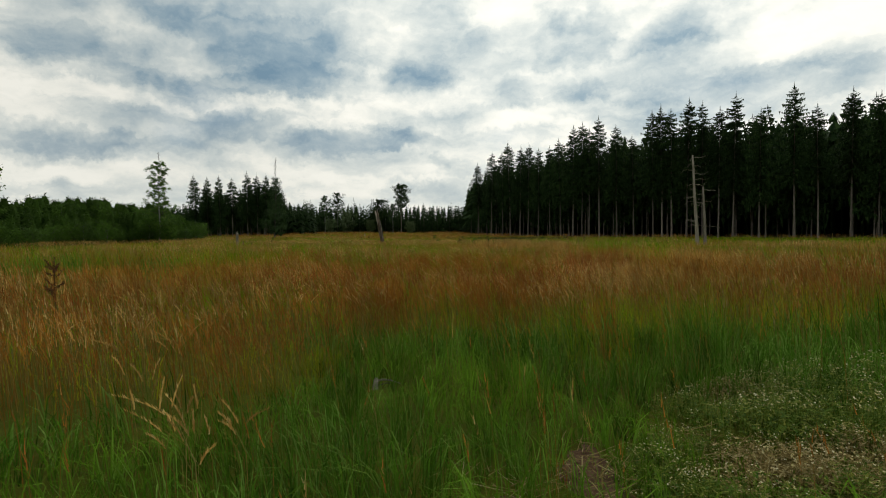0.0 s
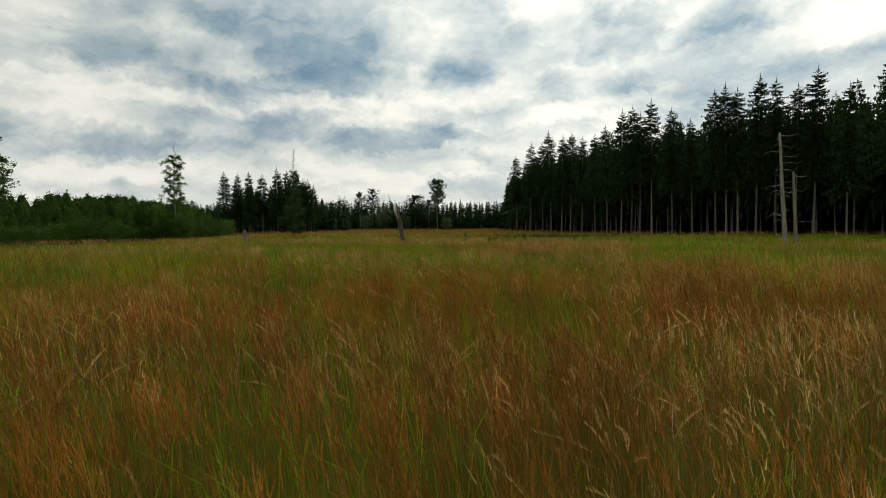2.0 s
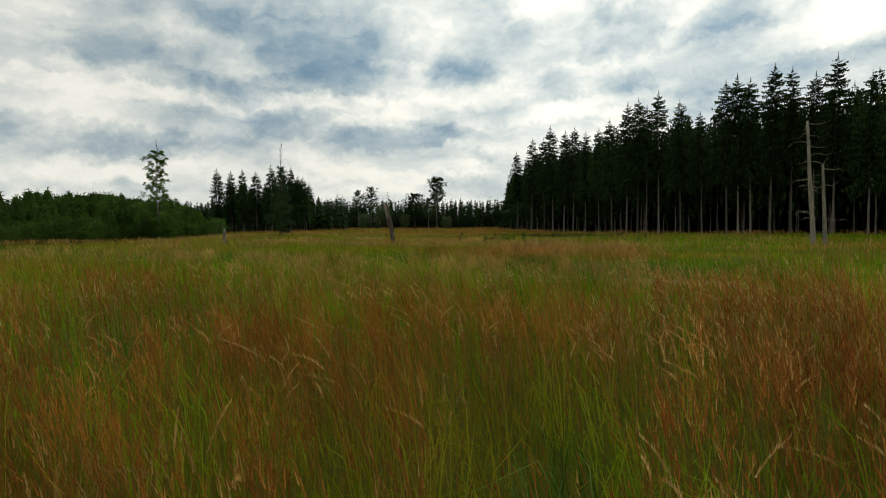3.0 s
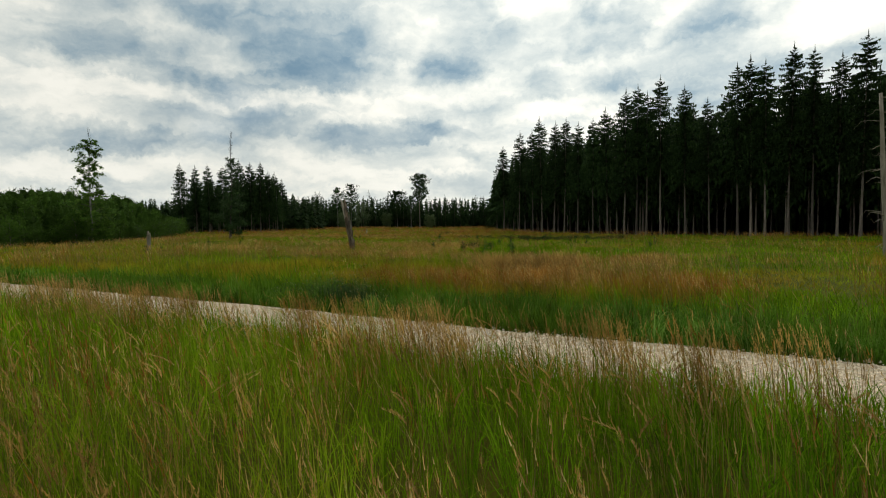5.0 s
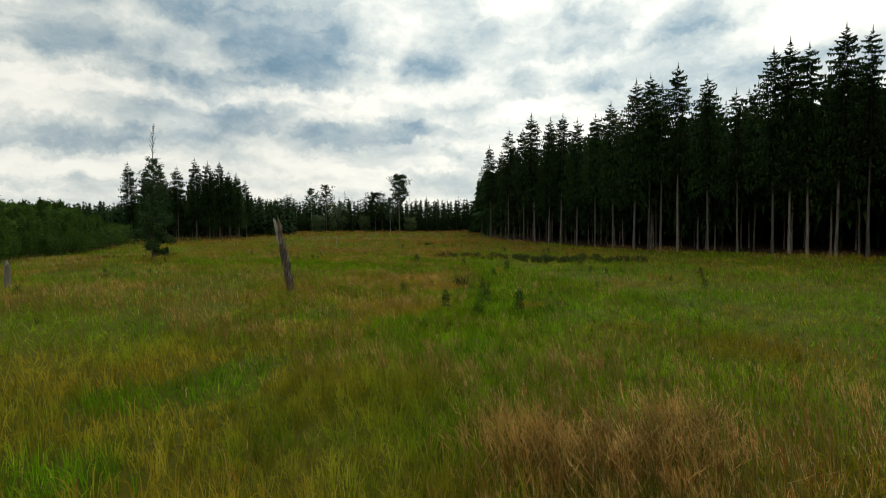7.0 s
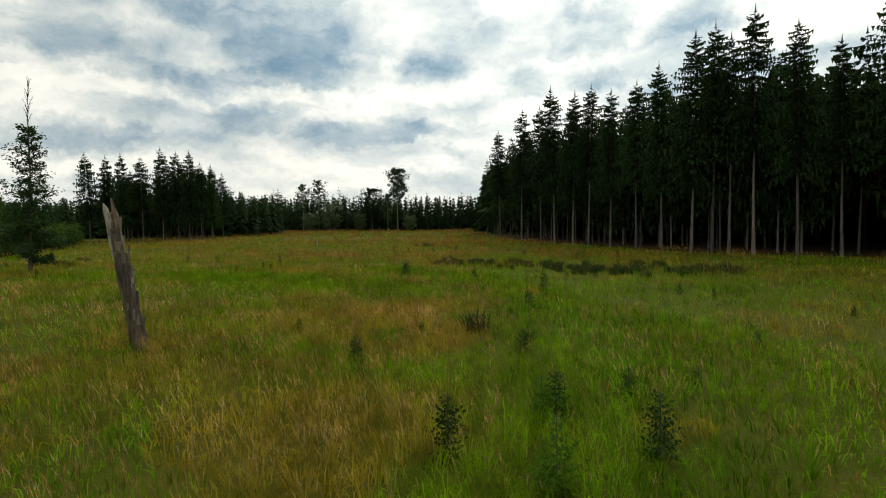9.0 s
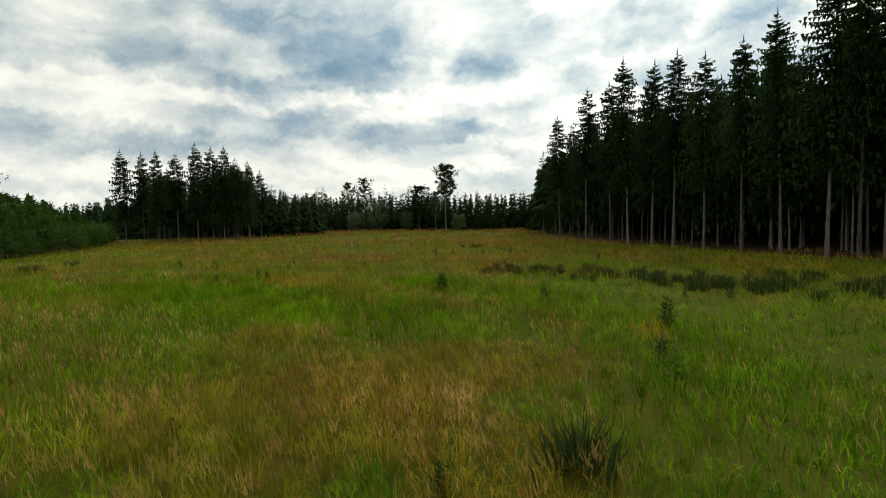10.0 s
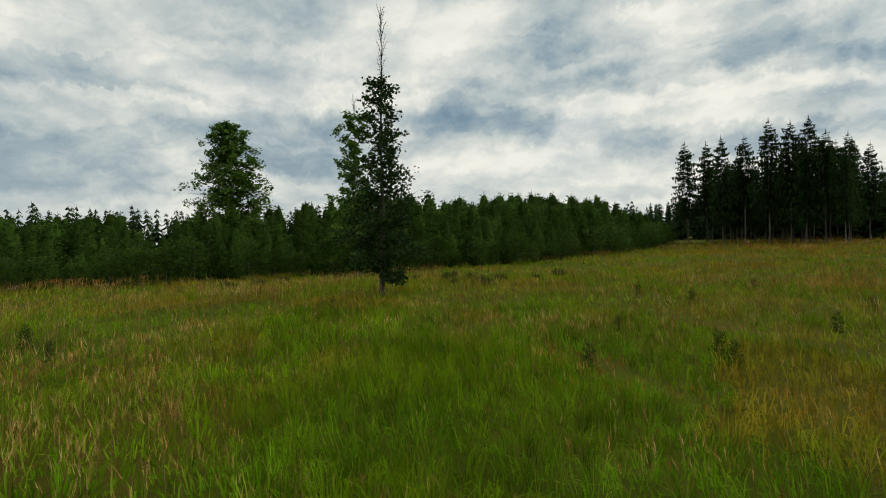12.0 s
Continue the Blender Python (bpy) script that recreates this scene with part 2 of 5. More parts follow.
M_FRESH = leafy("fresh_green_needles", ((0.0, (0.045, 0.11, 0.006)), (1.0, (0.095, 0.18, 0.012))), None, None, 0.1, 0.25, 0.6)
M_LEAF = leafy("birch_leaves", ((0.0, (0.037, 0.078, 0.011)), (0.6, (0.057, 0.114, 0.016)), (1.0, (0.095, 0.165, 0.027))), None, None, 0.1, 0.42, 0.5, 0.3)
M_ASPEN = leafy("aspen_leaves", ((0.0, (0.045, 0.10, 0.014)), (0.6, (0.075, 0.15, 0.02)), (1.0, (0.14, 0.22, 0.035))), None, None, 0.1, 0.45, 0.5)
M_LEAF_DARK = leafy("dark_broad_leaves", ((0.0, (0.020, 0.042, 0.014)), (0.7, (0.035, 0.066, 0.02)), (1.0, (0.06, 0.10, 0.03))), None, None, 0.1, 0.2, 0.55, 0.2)
M_SALLOW = leafy("grey_willow_leaves", ((0.0, (0.070, 0.105, 0.040)), (1.0, (0.135, 0.18, 0.08))), None, None, 0.1, 0.25, 0.7)
M_RUSH = leafy("dark_rush_blades", ((0.0, (0.030, 0.058, 0.014)), (0.7, (0.050, 0.085, 0.020)), (1.0, (0.13, 0.11, 0.03))), None, None, 0.1, 0.15)
M_PETAL = leafy("white_petals", ((0.0, (0.34, 0.28, 0.09)), (0.5, (0.50, 0.44, 0.20)), (1.0, (0.70, 0.65, 0.44))), None, None, 0.1, 0.25)
M_WEED = leafy("weed_leaves", ((0.0, (0.042, 0.090, 0.011)), (0.6, (0.100, 0.155, 0.018)), (1.0, (0.24, 0.25, 0.045))), None, None, 0.1, 0.3)
M_DRY = leafy("dry_brown_stalks", ((0.0, (0.14, 0.10, 0.03)), (0.7, (0.26, 0.20, 0.07)), (1.0, (0.44, 0.37, 0.19))), None, 0.1, 0.2)
M_DOCK = leafy("brown_dock_seed", ((0.0, (0.055, 0.026, 0.012)), (1.0, (0.15, 0.075, 0.032))), None, None, 0.1, 0.2)
M_BARK = bark("spruce_bark", (0.060, 0.048, 0.037), (0.215, 0.18, 0.148))
M_BIRCH = bark("birch_bark", (0.10, 0.09, 0.08), (0.34, 0.32, 0.29), 4.0)
M_TWIG = bark("dark_twigs", (0.04, 0.032, 0.026), (0.10, 0.085, 0.07))
M_SNAG = bark("bleached_dry_wood", (0.12, 0.10, 0.072), (0.40, 0.355, 0.275), 9.0)
M_DEAD = bark("weathered_grey_wood", (0.030, 0.020, 0.012), (0.29, 0.215, 0.145), 13.0)


def soil_material():
    m, nt, bsdf = surface("meadow_soil", 0.95, 0.1)
    p = place_of(nt)
    n1 = noise_node(nt, p, 0.11, 4.0, 0.6)
    n2 = noise_node(nt, p, 5.0, 8.0, 0.78)
    n3 = noise_node(nt, p, 0.4, 4.0, 0.6)
    green = mix_node(nt, n2, (0.036, 0.050, 0.003, 1), (0.115, 0.130, 0.006, 1))
    brown = mix_node(nt, n2, (0.070, 0.043, 0.005, 1), (0.185, 0.115, 0.012, 1))
    col = mix_node(nt, range_node(nt, n1, 0.46, 0.68, 0.0, 0.5), green, brown)
    col = mix_node(nt, range_node(nt, n3, 0.45, 0.7, 0.0, 0.5), col, (0.13, 0.13, 0.010, 1))
    nt.links.new(col, bsdf.inputs["Base Color"])
    bump(nt, bsdf, n2, 0.8, 0.12)
    return m


def gravel_material():
    m, nt, bsdf = surface("limestone_gravel", 0.95, 0.2)
    p = place_of(nt)
    v = nt.nodes.new("ShaderNodeTexVoronoi")
    v.inputs["Scale"].default_value = 44.0
    v.inputs["Randomness"].default_value = 1.0
    nt.links.new(p, v.inputs["Vector"])
    tone = ramp_node(nt, v.outputs["Color"], ((0.08, (0.20, 0.135, 0.075)), (0.3, (0.48, 0.36, 0.225)), (0.55, (0.69, 0.54, 0.36)), (0.9, (0.89, 0.77, 0.59))))
    patchy = noise_node(nt, p, 0.9, 5.0, 0.6)
    col = mix_node(nt, range_node(nt, patchy, 0.4, 0.7, 0.0, 0.35), tone, (0.66, 0.53, 0.37, 1))
    speck = range_node(nt, noise_node(nt, p, 13.0, 5.0, 0.7), 0.36, 0.64, 0.62, 1.28)
    col = mix_node(nt, 1.0, col, vec_node(nt, "SCALE", (1, 1, 1), speck), "MULTIPLY")
    gaps = range_node(nt, v.outputs["Distance"], 0.3, 0.7, 0.0, 0.4)
    col = mix_node(nt, gaps, col, (0.27, 0.21, 0.14, 1))
    nt.links.new(col, bsdf.inputs["Base Color"])
    bump(nt, bsdf, math_node(nt, "SUBTRACT", 1.0, v.outputs["Distance"]), 0.8, 0.014)
    return m


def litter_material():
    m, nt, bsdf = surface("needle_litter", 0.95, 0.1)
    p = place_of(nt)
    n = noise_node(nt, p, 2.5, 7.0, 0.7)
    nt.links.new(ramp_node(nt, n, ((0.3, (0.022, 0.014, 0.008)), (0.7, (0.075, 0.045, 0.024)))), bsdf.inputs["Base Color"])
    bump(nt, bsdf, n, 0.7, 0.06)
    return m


def earth_material():
    m, nt, bsdf = surface("bare_brown_earth", 0.95, 0.1)
    p = place_of(nt)
    n = noise_node(nt, p, 14.0, 7.0, 0.7)
    nt.links.new(ramp_node(nt, n, ((0.3, (0.045, 0.024, 0.012)), (0.55, (0.115, 0.066, 0.036)), (0.75, (0.22, 0.15, 0.09)))), bsdf.inputs["Base Color"])
    bump(nt, bsdf, n, 0.9, 0.03)
    return m


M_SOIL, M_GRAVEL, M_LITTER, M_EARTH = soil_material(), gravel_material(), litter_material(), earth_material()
m_stone, nt_stone, b_stone = surface("pale_stone", 0.9, 0.2)
nt_stone.links.new(ramp_node(nt_stone, nt_stone.nodes.new("ShaderNodeNewGeometry").outputs["Random Per Island"], ((0.0, (0.46, 0.36, 0.25)), (0.5, (0.70, 0.58, 0.42)), (1.0, (0.90, 0.83, 0.69)))), b_stone.inputs["Base Color"])
M_STONE = m_stone


# ---------- building helpers ----------
rng = np.random.default_rng(7)


def mesh_of(name, verts, tris, mats, which=None, smooth=False):
    """A mesh from arrays of corners and triangles."""
    verts, tris = np.asarray(verts, np.float32), np.asarray(tris, np.int32)
    me = bpy.data.meshes.new(name)
    me.vertices.add(len(verts))
    me.vertices.foreach_set("co", verts.ravel())
    me.loops.add(tris.size)
    me.loops.foreach_set("vertex_index", tris.ravel())
    me.polygons.add(len(tris))
    me.polygons.foreach_set("loop_start", np.arange(0, tris.size, 3, dtype=np.int32))
    for m in mats:
        me.materials.append(m)
    if which is not None:
        me.polygons.foreach_set("material_index", np.asarray(which, np.int32))
    me.polygons.foreach_set("use_smooth", np.full(len(tris), smooth))
    me.update(calc_edges=True)
    return me


class Shape:
    """Corners and triangles that grow piece by piece."""

    def __init__(self):
        self.v, self.t = [], []

    def tri(self, a, b, c):
        n = len(self.v)
        self.v += [tuple(a), tuple(b), tuple(c)]
        self.t.append((n, n + 1, n + 2))

    def quad(self, a, b, c, d):
        n = len(self.v)
        self.v += [tuple(a), tuple(b), tuple(c), tuple(d)]
        self.t += [(n, n + 1, n + 2), (n, n + 2, n + 3)]

    def tube(self, pts, radii, k=6, wob=0.0, r=None):
        n = len(self.v)
        for i, p in enumerate(pts):
            d = Vector(pts[min(i + 1, len(pts) - 1)]) - Vector(pts[max(i - 1, 0)])
            q = d.to_track_quat("Z", "Y")
            for j in range(k):
                a = j * 2 * math.pi / k
                s = radii[i] * (1 + (r.uniform(-wob, wob) if wob else 0))
                self.v.append(tuple(Vector(p) + q @ Vector((math.cos(a) * s, math.sin(a) * s, 0))))
        for i in range(len(pts) - 1):
            for j in range(k):
                a, b = n + i * k + j, n + i * k + (j + 1) % k
                self.t += [(a, b, b + k), (a, b + k, a + k)]
        top = len(self.v)
        self.v.append(tuple(pts[-1]))
        self.t += [(n + (len(pts) - 1) * k + j, n + (len(pts) - 1) * k + (j + 1) % k, top) for j in range(k)]


def part(name, shape, material, parent, label="", smooth=False):
    ob = new(name, mesh_of(name, shape.v, shape.t, [material], None, smooth))
    ob.parent = parent
    return tagged(ob, label)


def thing(name, label, category, group="", m=None):
    ob = new(name)
    ob.empty_display_size = 0.3
    if m is not None:
        ob.matrix_world = m
    return tagged(ob, label, category, group)


def value_noise(x, y, size, seed=0):
    """Smooth random field in 0..1 over the plan."""
    u, v = np.asarray(x) / size, np.asarray(y) / size
    i, j = np.floor(u).astype(np.int64), np.floor(v).astype(np.int64)
    a, b = u - i, v - j
    a, b = a * a * (3 - 2 * a), b * b * (3 - 2 * b)

    def h(p, q):
        n = (p * 374761393 + q * 668265263 + seed * 974711) & 0xFFFFFFFF
        n = ((n ^ (n >> 13)) * 1274126177) & 0xFFFFFFFF
        return ((n ^ (n >> 16)) & 0xFFFF) / 65535.0
    return (h(i, j) * (1 - a) + h(i + 1, j) * a) * (1 - b) + (h(i, j + 1) * (1 - a) + h(i + 1, j + 1) * a) * b


def chance(i, j, seed):
    """One random number in 0..1 for each cell of the plan."""
    n = (i.astype(np.int64) * 374761393 + j.astype(np.int64) * 668265263 + seed * 974711) & 0xFFFFFFFF
    n = ((n ^ (n >> 13)) * 1274126177) & 0xFFFFFFFF
    n = ((n ^ (n >> 15)) * 2246822519) & 0xFFFFFFFF
    return ((n ^ (n >> 16)) & 0xFFFF) / 65535.0


def step(v, a, b):
    t = np.clip((np.asarray(v, float) - a) / (b - a), 0, 1)
    return t * t * (3 - 2 * t)


# ---------- the ground ----------
TRACK_Y, TRACK_SLOPE, TRACK_HALF = 32.35, -0.46, 1.55
TRACK_COS = 1 / math.hypot(1, TRACK_SLOPE)


def off_track(x, y):
    """Metres from the track's middle line; positive beyond it."""
    return (np.asarray(y) - TRACK_Y - TRACK_SLOPE * np.asarray(x)) * TRACK_COS


def far_half(x):
    """Half width of the track on its far side, wider towards the west."""
    return np.interp(x, (-4.5, 3.0), (2.0, 1.5))


def ground_z(x, y):
    x, y = np.asarray(x, float), np.asarray(y, float)
    far = 0.40 * step(y, 95, 160) * step(-x, 10, 45)
    far = far + 0.55 * np.exp(-((x + 27) / 12) ** 2 - ((y - 84) / 15) ** 2)
    lumps = 0.12 * (value_noise(x, y, 7.0, 3) - 0.5) + 0.07 * (value_noise(x, y, 1.7, 4) - 0.5)
    d = off_track(x, y)
    d = np.where(d > 0, d - far_half(x) + TRACK_HALF, -d)
    verge = -0.10 * np.exp(-((d - 2.6) / 0.7) ** 2)
    return far + (lumps + verge) * step(d, 1.3, 2.6) - 0.05 * (1 - step(d, 1.2, 1.9))


def build_ground():
    def axis(lo, hi, fine, a, b):
        mid = list(np.arange(a, b + 0.01, fine))
        out, s = [], fine
        p = b
        while p < hi:
            s *= 1.25
            p += s
            out.append(min(p, hi))
        pre, s, p = [], fine, a
        while p > lo:
            s *= 1.25
            p -= s
            pre.append(max(p, lo))
        return np.array(pre[::-1] + mid + out)
    xs, ys = axis(-2500, 2500, 0.6, -30, 30), axis(-2500, 2500, 0.6, -3, 100)
    gx, gy = np.meshgrid(xs, ys)
    z = ground_z(gx, gy)
    v = np.stack([gx.ravel(), gy.ravel(), z.ravel()], 1)
    nx = len(xs)
    i = (np.arange(len(ys) - 1)[:, None] * nx + np.arange(nx - 1)[None]).ravel()
    t = np.concatenate([np.stack([i, i + 1, i + nx + 1], 1), np.stack([i, i + nx + 1, i + nx], 1)])
    ob = new("ground", mesh_of("ground", v, t, [M_SOIL], None, True))
    tagged(ob, "meadow soil with moss and dead grass", "ground", kind="structure")


def build_track():
    us = np.arange(-110, 110, 0.35)
    ws = np.linspace(-1, 1, 13)
    pts = []
    for u in us:
        for w in ws:
            edge = TRACK_HALF + 0.16 * (value_noise(u, 9.0 * np.sign(w), 1.3, 8) - 0.5) * 2 + 0.12 * (value_noise(u, 3.0 * np.sign(w), 0.4, 9) - 0.5)
            d = w * (edge + (float(far_half(u * TRACK_COS)) - TRACK_HALF if w > 0 else 0))
            x = u * TRACK_COS - d * TRACK_SLOPE * TRACK_COS
            y = TRACK_Y + u * TRACK_SLOPE * TRACK_COS + d * TRACK_COS
            rut = -0.03 * (math.exp(-((abs(d) - 0.8) / 0.28) ** 2))
            z = 0.045 * (1 - w * w) + rut + 0.012 * (value_noise(x, y, 0.5, 5) - 0.5) - 0.10 * max(0, abs(w) - 0.85) / 0.15 + 0.02
            pts.append((x, y, float(z)))
    n = len(ws)
    i = (np.arange(len(us) - 1)[:, None] * n + np.arange(n - 1)[None]).ravel()
    t = np.concatenate([np.stack([i, i + n, i + n + 1], 1), np.stack([i, i + n + 1, i + 1], 1)])
    ob = new("gravel_track", mesh_of("gravel_track", pts, t[:, ::-1], [M_GRAVEL], None, True))
    tagged(ob, "pale crushed limestone forest track between grass verges", "track", kind="structure")
    # loose stones
    n = 17000
    u, d = rng.uniform(-16, 10, n), rng.normal(0, 0.95, n)
    keep = np.abs(d) < 1.75
    u, d = u[keep], d[keep]
    n = len(u)
    x, y = u * TRACK_COS - d * TRACK_SLOPE * TRACK_COS, TRACK_Y + u * TRACK_SLOPE * TRACK_COS + d * TRACK_COS
    s = rng.gamma(2.0, 0.0065, n) + 0.008
    base = np.array([(1, 0, 0), (-0.5, 0.87, 0), (-0.5, -0.87, 0), (0.15, 0.1, 1.0)])
    rot = rng.uniform(0, 6.28, n)
    c, sn = np.cos(rot), np.sin(rot)
    jit = rng.uniform(0.7, 1.3, (n, 4, 3))
    b = base[None] * jit * s[:, None, None]
    vx = b[..., 0] * c[:, None] - b[..., 1] * sn[:, None] + x[:, None]
    vy = b[..., 0] * sn[:, None] + b[..., 1] * c[:, None] + y[:, None]
    vz = b[..., 2] + (0.055 * (1 - (d / 1.6) ** 2)).clip(0)[:, None] - 0.005
    v = np.stack([vx, vy, vz], 2).reshape(-1, 3)
    t = (np.arange(n)[:, None, None] * 4 + np.array([(0, 1, 3), (1, 2, 3), (2, 0, 3)])[None]).reshape(-1, 3)
    tagged(new("loose_stones", mesh_of("loose_stones", v, t, [M_STONE])), "small loose pale stones scattered over the gravel", "stones", kind="stuff")


build_ground()
build_track()

# edge of the tall spruce forest, from its far corner towards the near end
EDGE = [Vector(p) for p in ((9.0, 158.0), (10.5, 148.0), (12.7, 136.0), (19.0, 119.0), (24.5, 102.0), (30.0, 97.0), (38.0, 90.0), (46.0, 82.0), (53.0, 76.0), (62.0, 68.0), (82.0, 52.0))]


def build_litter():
    """Needle litter under the tall spruces, a low sheet over the soil, coloured dark to deepen the shade inside."""
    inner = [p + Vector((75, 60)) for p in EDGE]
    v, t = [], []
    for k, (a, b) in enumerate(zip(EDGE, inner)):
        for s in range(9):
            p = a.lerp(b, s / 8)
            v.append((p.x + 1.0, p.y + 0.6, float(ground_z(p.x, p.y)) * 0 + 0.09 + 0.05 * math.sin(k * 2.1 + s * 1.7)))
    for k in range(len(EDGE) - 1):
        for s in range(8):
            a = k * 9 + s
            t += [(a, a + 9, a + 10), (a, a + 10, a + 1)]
    tagged(new("forest_floor", mesh_of("forest_floor", v, np.array(t)[:, ::-1], [M_LITTER], None, True)), "dark brown needle litter under tall spruces, added to deepen the shade inside", "forest floor", kind="structure")


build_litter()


# ---------- trees ----------
def spruce_shapes(H, cb, R, r, step_z=0.55, nb=7, twigs=6, top_pow=0.75, droop=0.45, unit=1.0, girth=0.0054, ragged=0.0):
    """Trunk and crown of a spruce of height H, whose crown begins at cb and is R wide at its base."""
    trunk, crown = Shape(), Shape()
    lean = Vector((r.uniform(-0.015, 0.015), r.uniform(-0.015, 0.015), 0))
    k = 9
    pts, rad = [], []
    for i in range(k):
        z = H * i / (k - 1)
        pts.append(Vector((0, 0, z)) + lean * z + Vector((math.sin(z * 0.5), math.cos(z * 0.4), 0)) * 0.03)
        rad.append(max(0.012, (H * girth) * (1 - i / (k - 1)) ** 0.85 * (1.35 if i == 0 else 1.0)))
    pts[0].z = -0.3
    trunk.tube(pts, rad, 7)

    def stem(z):
        f = min(z / H * (k - 1), k - 1.001)
        i = int(f)
        return pts[i].lerp(pts[i + 1], f - i) if i else Vector((0, 0, z)) + lean * z
    # dead stubs on the bare stem
    for i in range(int(cb * 1.6)):
        z = r.uniform(0.25 * cb, cb)
        a = r.uniform(0, 6.28)
        d = Vector((math.cos(a), math.sin(a), r.uniform(-0.3, 0.2)))
        p, L, w = stem(z), r.uniform(0.3, 1.3), Vector((-math.sin(a), math.cos(a), 0)) * 0.018
        trunk.tri(p + w, p - w, p + d * L)
    z = cb
    while z < H - 0.25 * unit:
        f = (H - z) / (H - cb)
        n = max(3, int(nb * (0.55 + 0.5 * f)))
        a0 = r.uniform(0, 6.28)
        for j in range(n):
            if r.random() < 0.1 + 0.14 * ragged:
                continue
            a = a0 + j * 6.283 / n + r.uniform(-0.35, 0.35) * (1 + ragged)
            L = R * f ** top_pow * r.uniform(0.45 - 0.15 * ragged, 1.2 + 0.12 * ragged) * min(1.0, 0.55 + (1 - f) * 3.0) + (0.18 + 0.22 * r.random()) * min(1.0, unit) * min(1.0, 0.3 + 5.0 * f)
            out = Vector((math.cos(a), math.sin(a), 0))
            side = Vector((-math.sin(a), math.cos(a), 0))
            rise = 0.42 - 0.78 * f + r.uniform(-0.24, 0.24) * (1 + 0.6 * ragged)
            p0 = stem(min(H * 0.985, z + r.uniform(-0.6, 0.6) * step_z * (1 + ragged)))

            def at(s):
                return p0 + out * (L * s) + Vector((0, 0, L * (rise * s - droop * s * s + 0.28 * s ** 4)))
            prev = at(0.0)
            wid = (0.06 + 0.05 * L) * unit
            for q in range(1, twigs + 1):
                s = q / twigs
                c = at(s)
                w0, w1 = side * wid * (1.15 - s * 0.9), side * wid * max(0.05, 1.15 - (s + 1 / twigs) * 0.95)
                if q % 2:
                    crown.quad(prev - w0, prev + w0, c + w1, c - w1)
                for sg in (-1, 1):
                    tl = (0.20 * unit * (0.4 + 0.6 * f) + 0.26 * L * (1.05 - s) * max(1.0, unit)) * r.uniform(0.7, 1.4)
                    tip = c + side * (sg * tl * 0.75) + out * (tl * r.uniform(0.3, 0.8)) + Vector((0, 0, -tl * r.uniform(0.15, 0.75)))
                    b = out * (0.09 * unit + 0.05 * L / twigs)
                    crown.tri(c - b, c + b, tip)
                if L > 0.7 * min(1.0, unit):
                    hang = Vector((r.uniform(-0.1, 0.1), r.uniform(-0.1, 0.1), -r.uniform(0.22, 0.62) * unit * (0.5 + 0.25 * L)))
                    hang.x, hang.y = hang.x * unit, hang.y * unit
                    crown.tri(c - out * 0.14 * unit, c + out * 0.14 * unit, c + hang)
                prev = c
        z += step_z * r.uniform(0.8, 1.2) * (0.55 + 0.5 * f)
    # leader
    p, u = stem(H - 0.3 * unit), min(1.0, unit) * (1.0 if unit > 1 else 0.55) * min(1.0, 0.06 * H)
    for j in range(5):
        a = j * 1.257
        o = Vector((math.cos(a), math.sin(a), 0)) * u
        crown.tri(p + o * 0.05, p + Vector((0, 0, 0.12 * u)), p + o * 0.22 + Vector((0, 0, 0.12 * u)))
    crown.tri(p - Vector((0.10 * u, 0, 0)), p + Vector((0.10 * u, 0, 0)), p + Vector((0, 0, 1.1 * u)))
    crown.tri(p - Vector((0, 0.10 * u, 0)), p + Vector((0, 0.10 * u, 0)), p + Vector((0, 0, 1.0 * u)))
    return trunk, crown


def make_spruce(name, label, group, H, cb, R, seed, needles=None, bark_mat=None, **kw):
    r = random.Random(seed)
    trunk, crown = spruce_shapes(H, cb, R, r, **kw)
    e = thing(name, label, "tree", group)
    part("trunk", trunk, bark_mat or M_BARK, e, "", True)
    part("crown", crown, needles or M_NEEDLE, e)
    return e


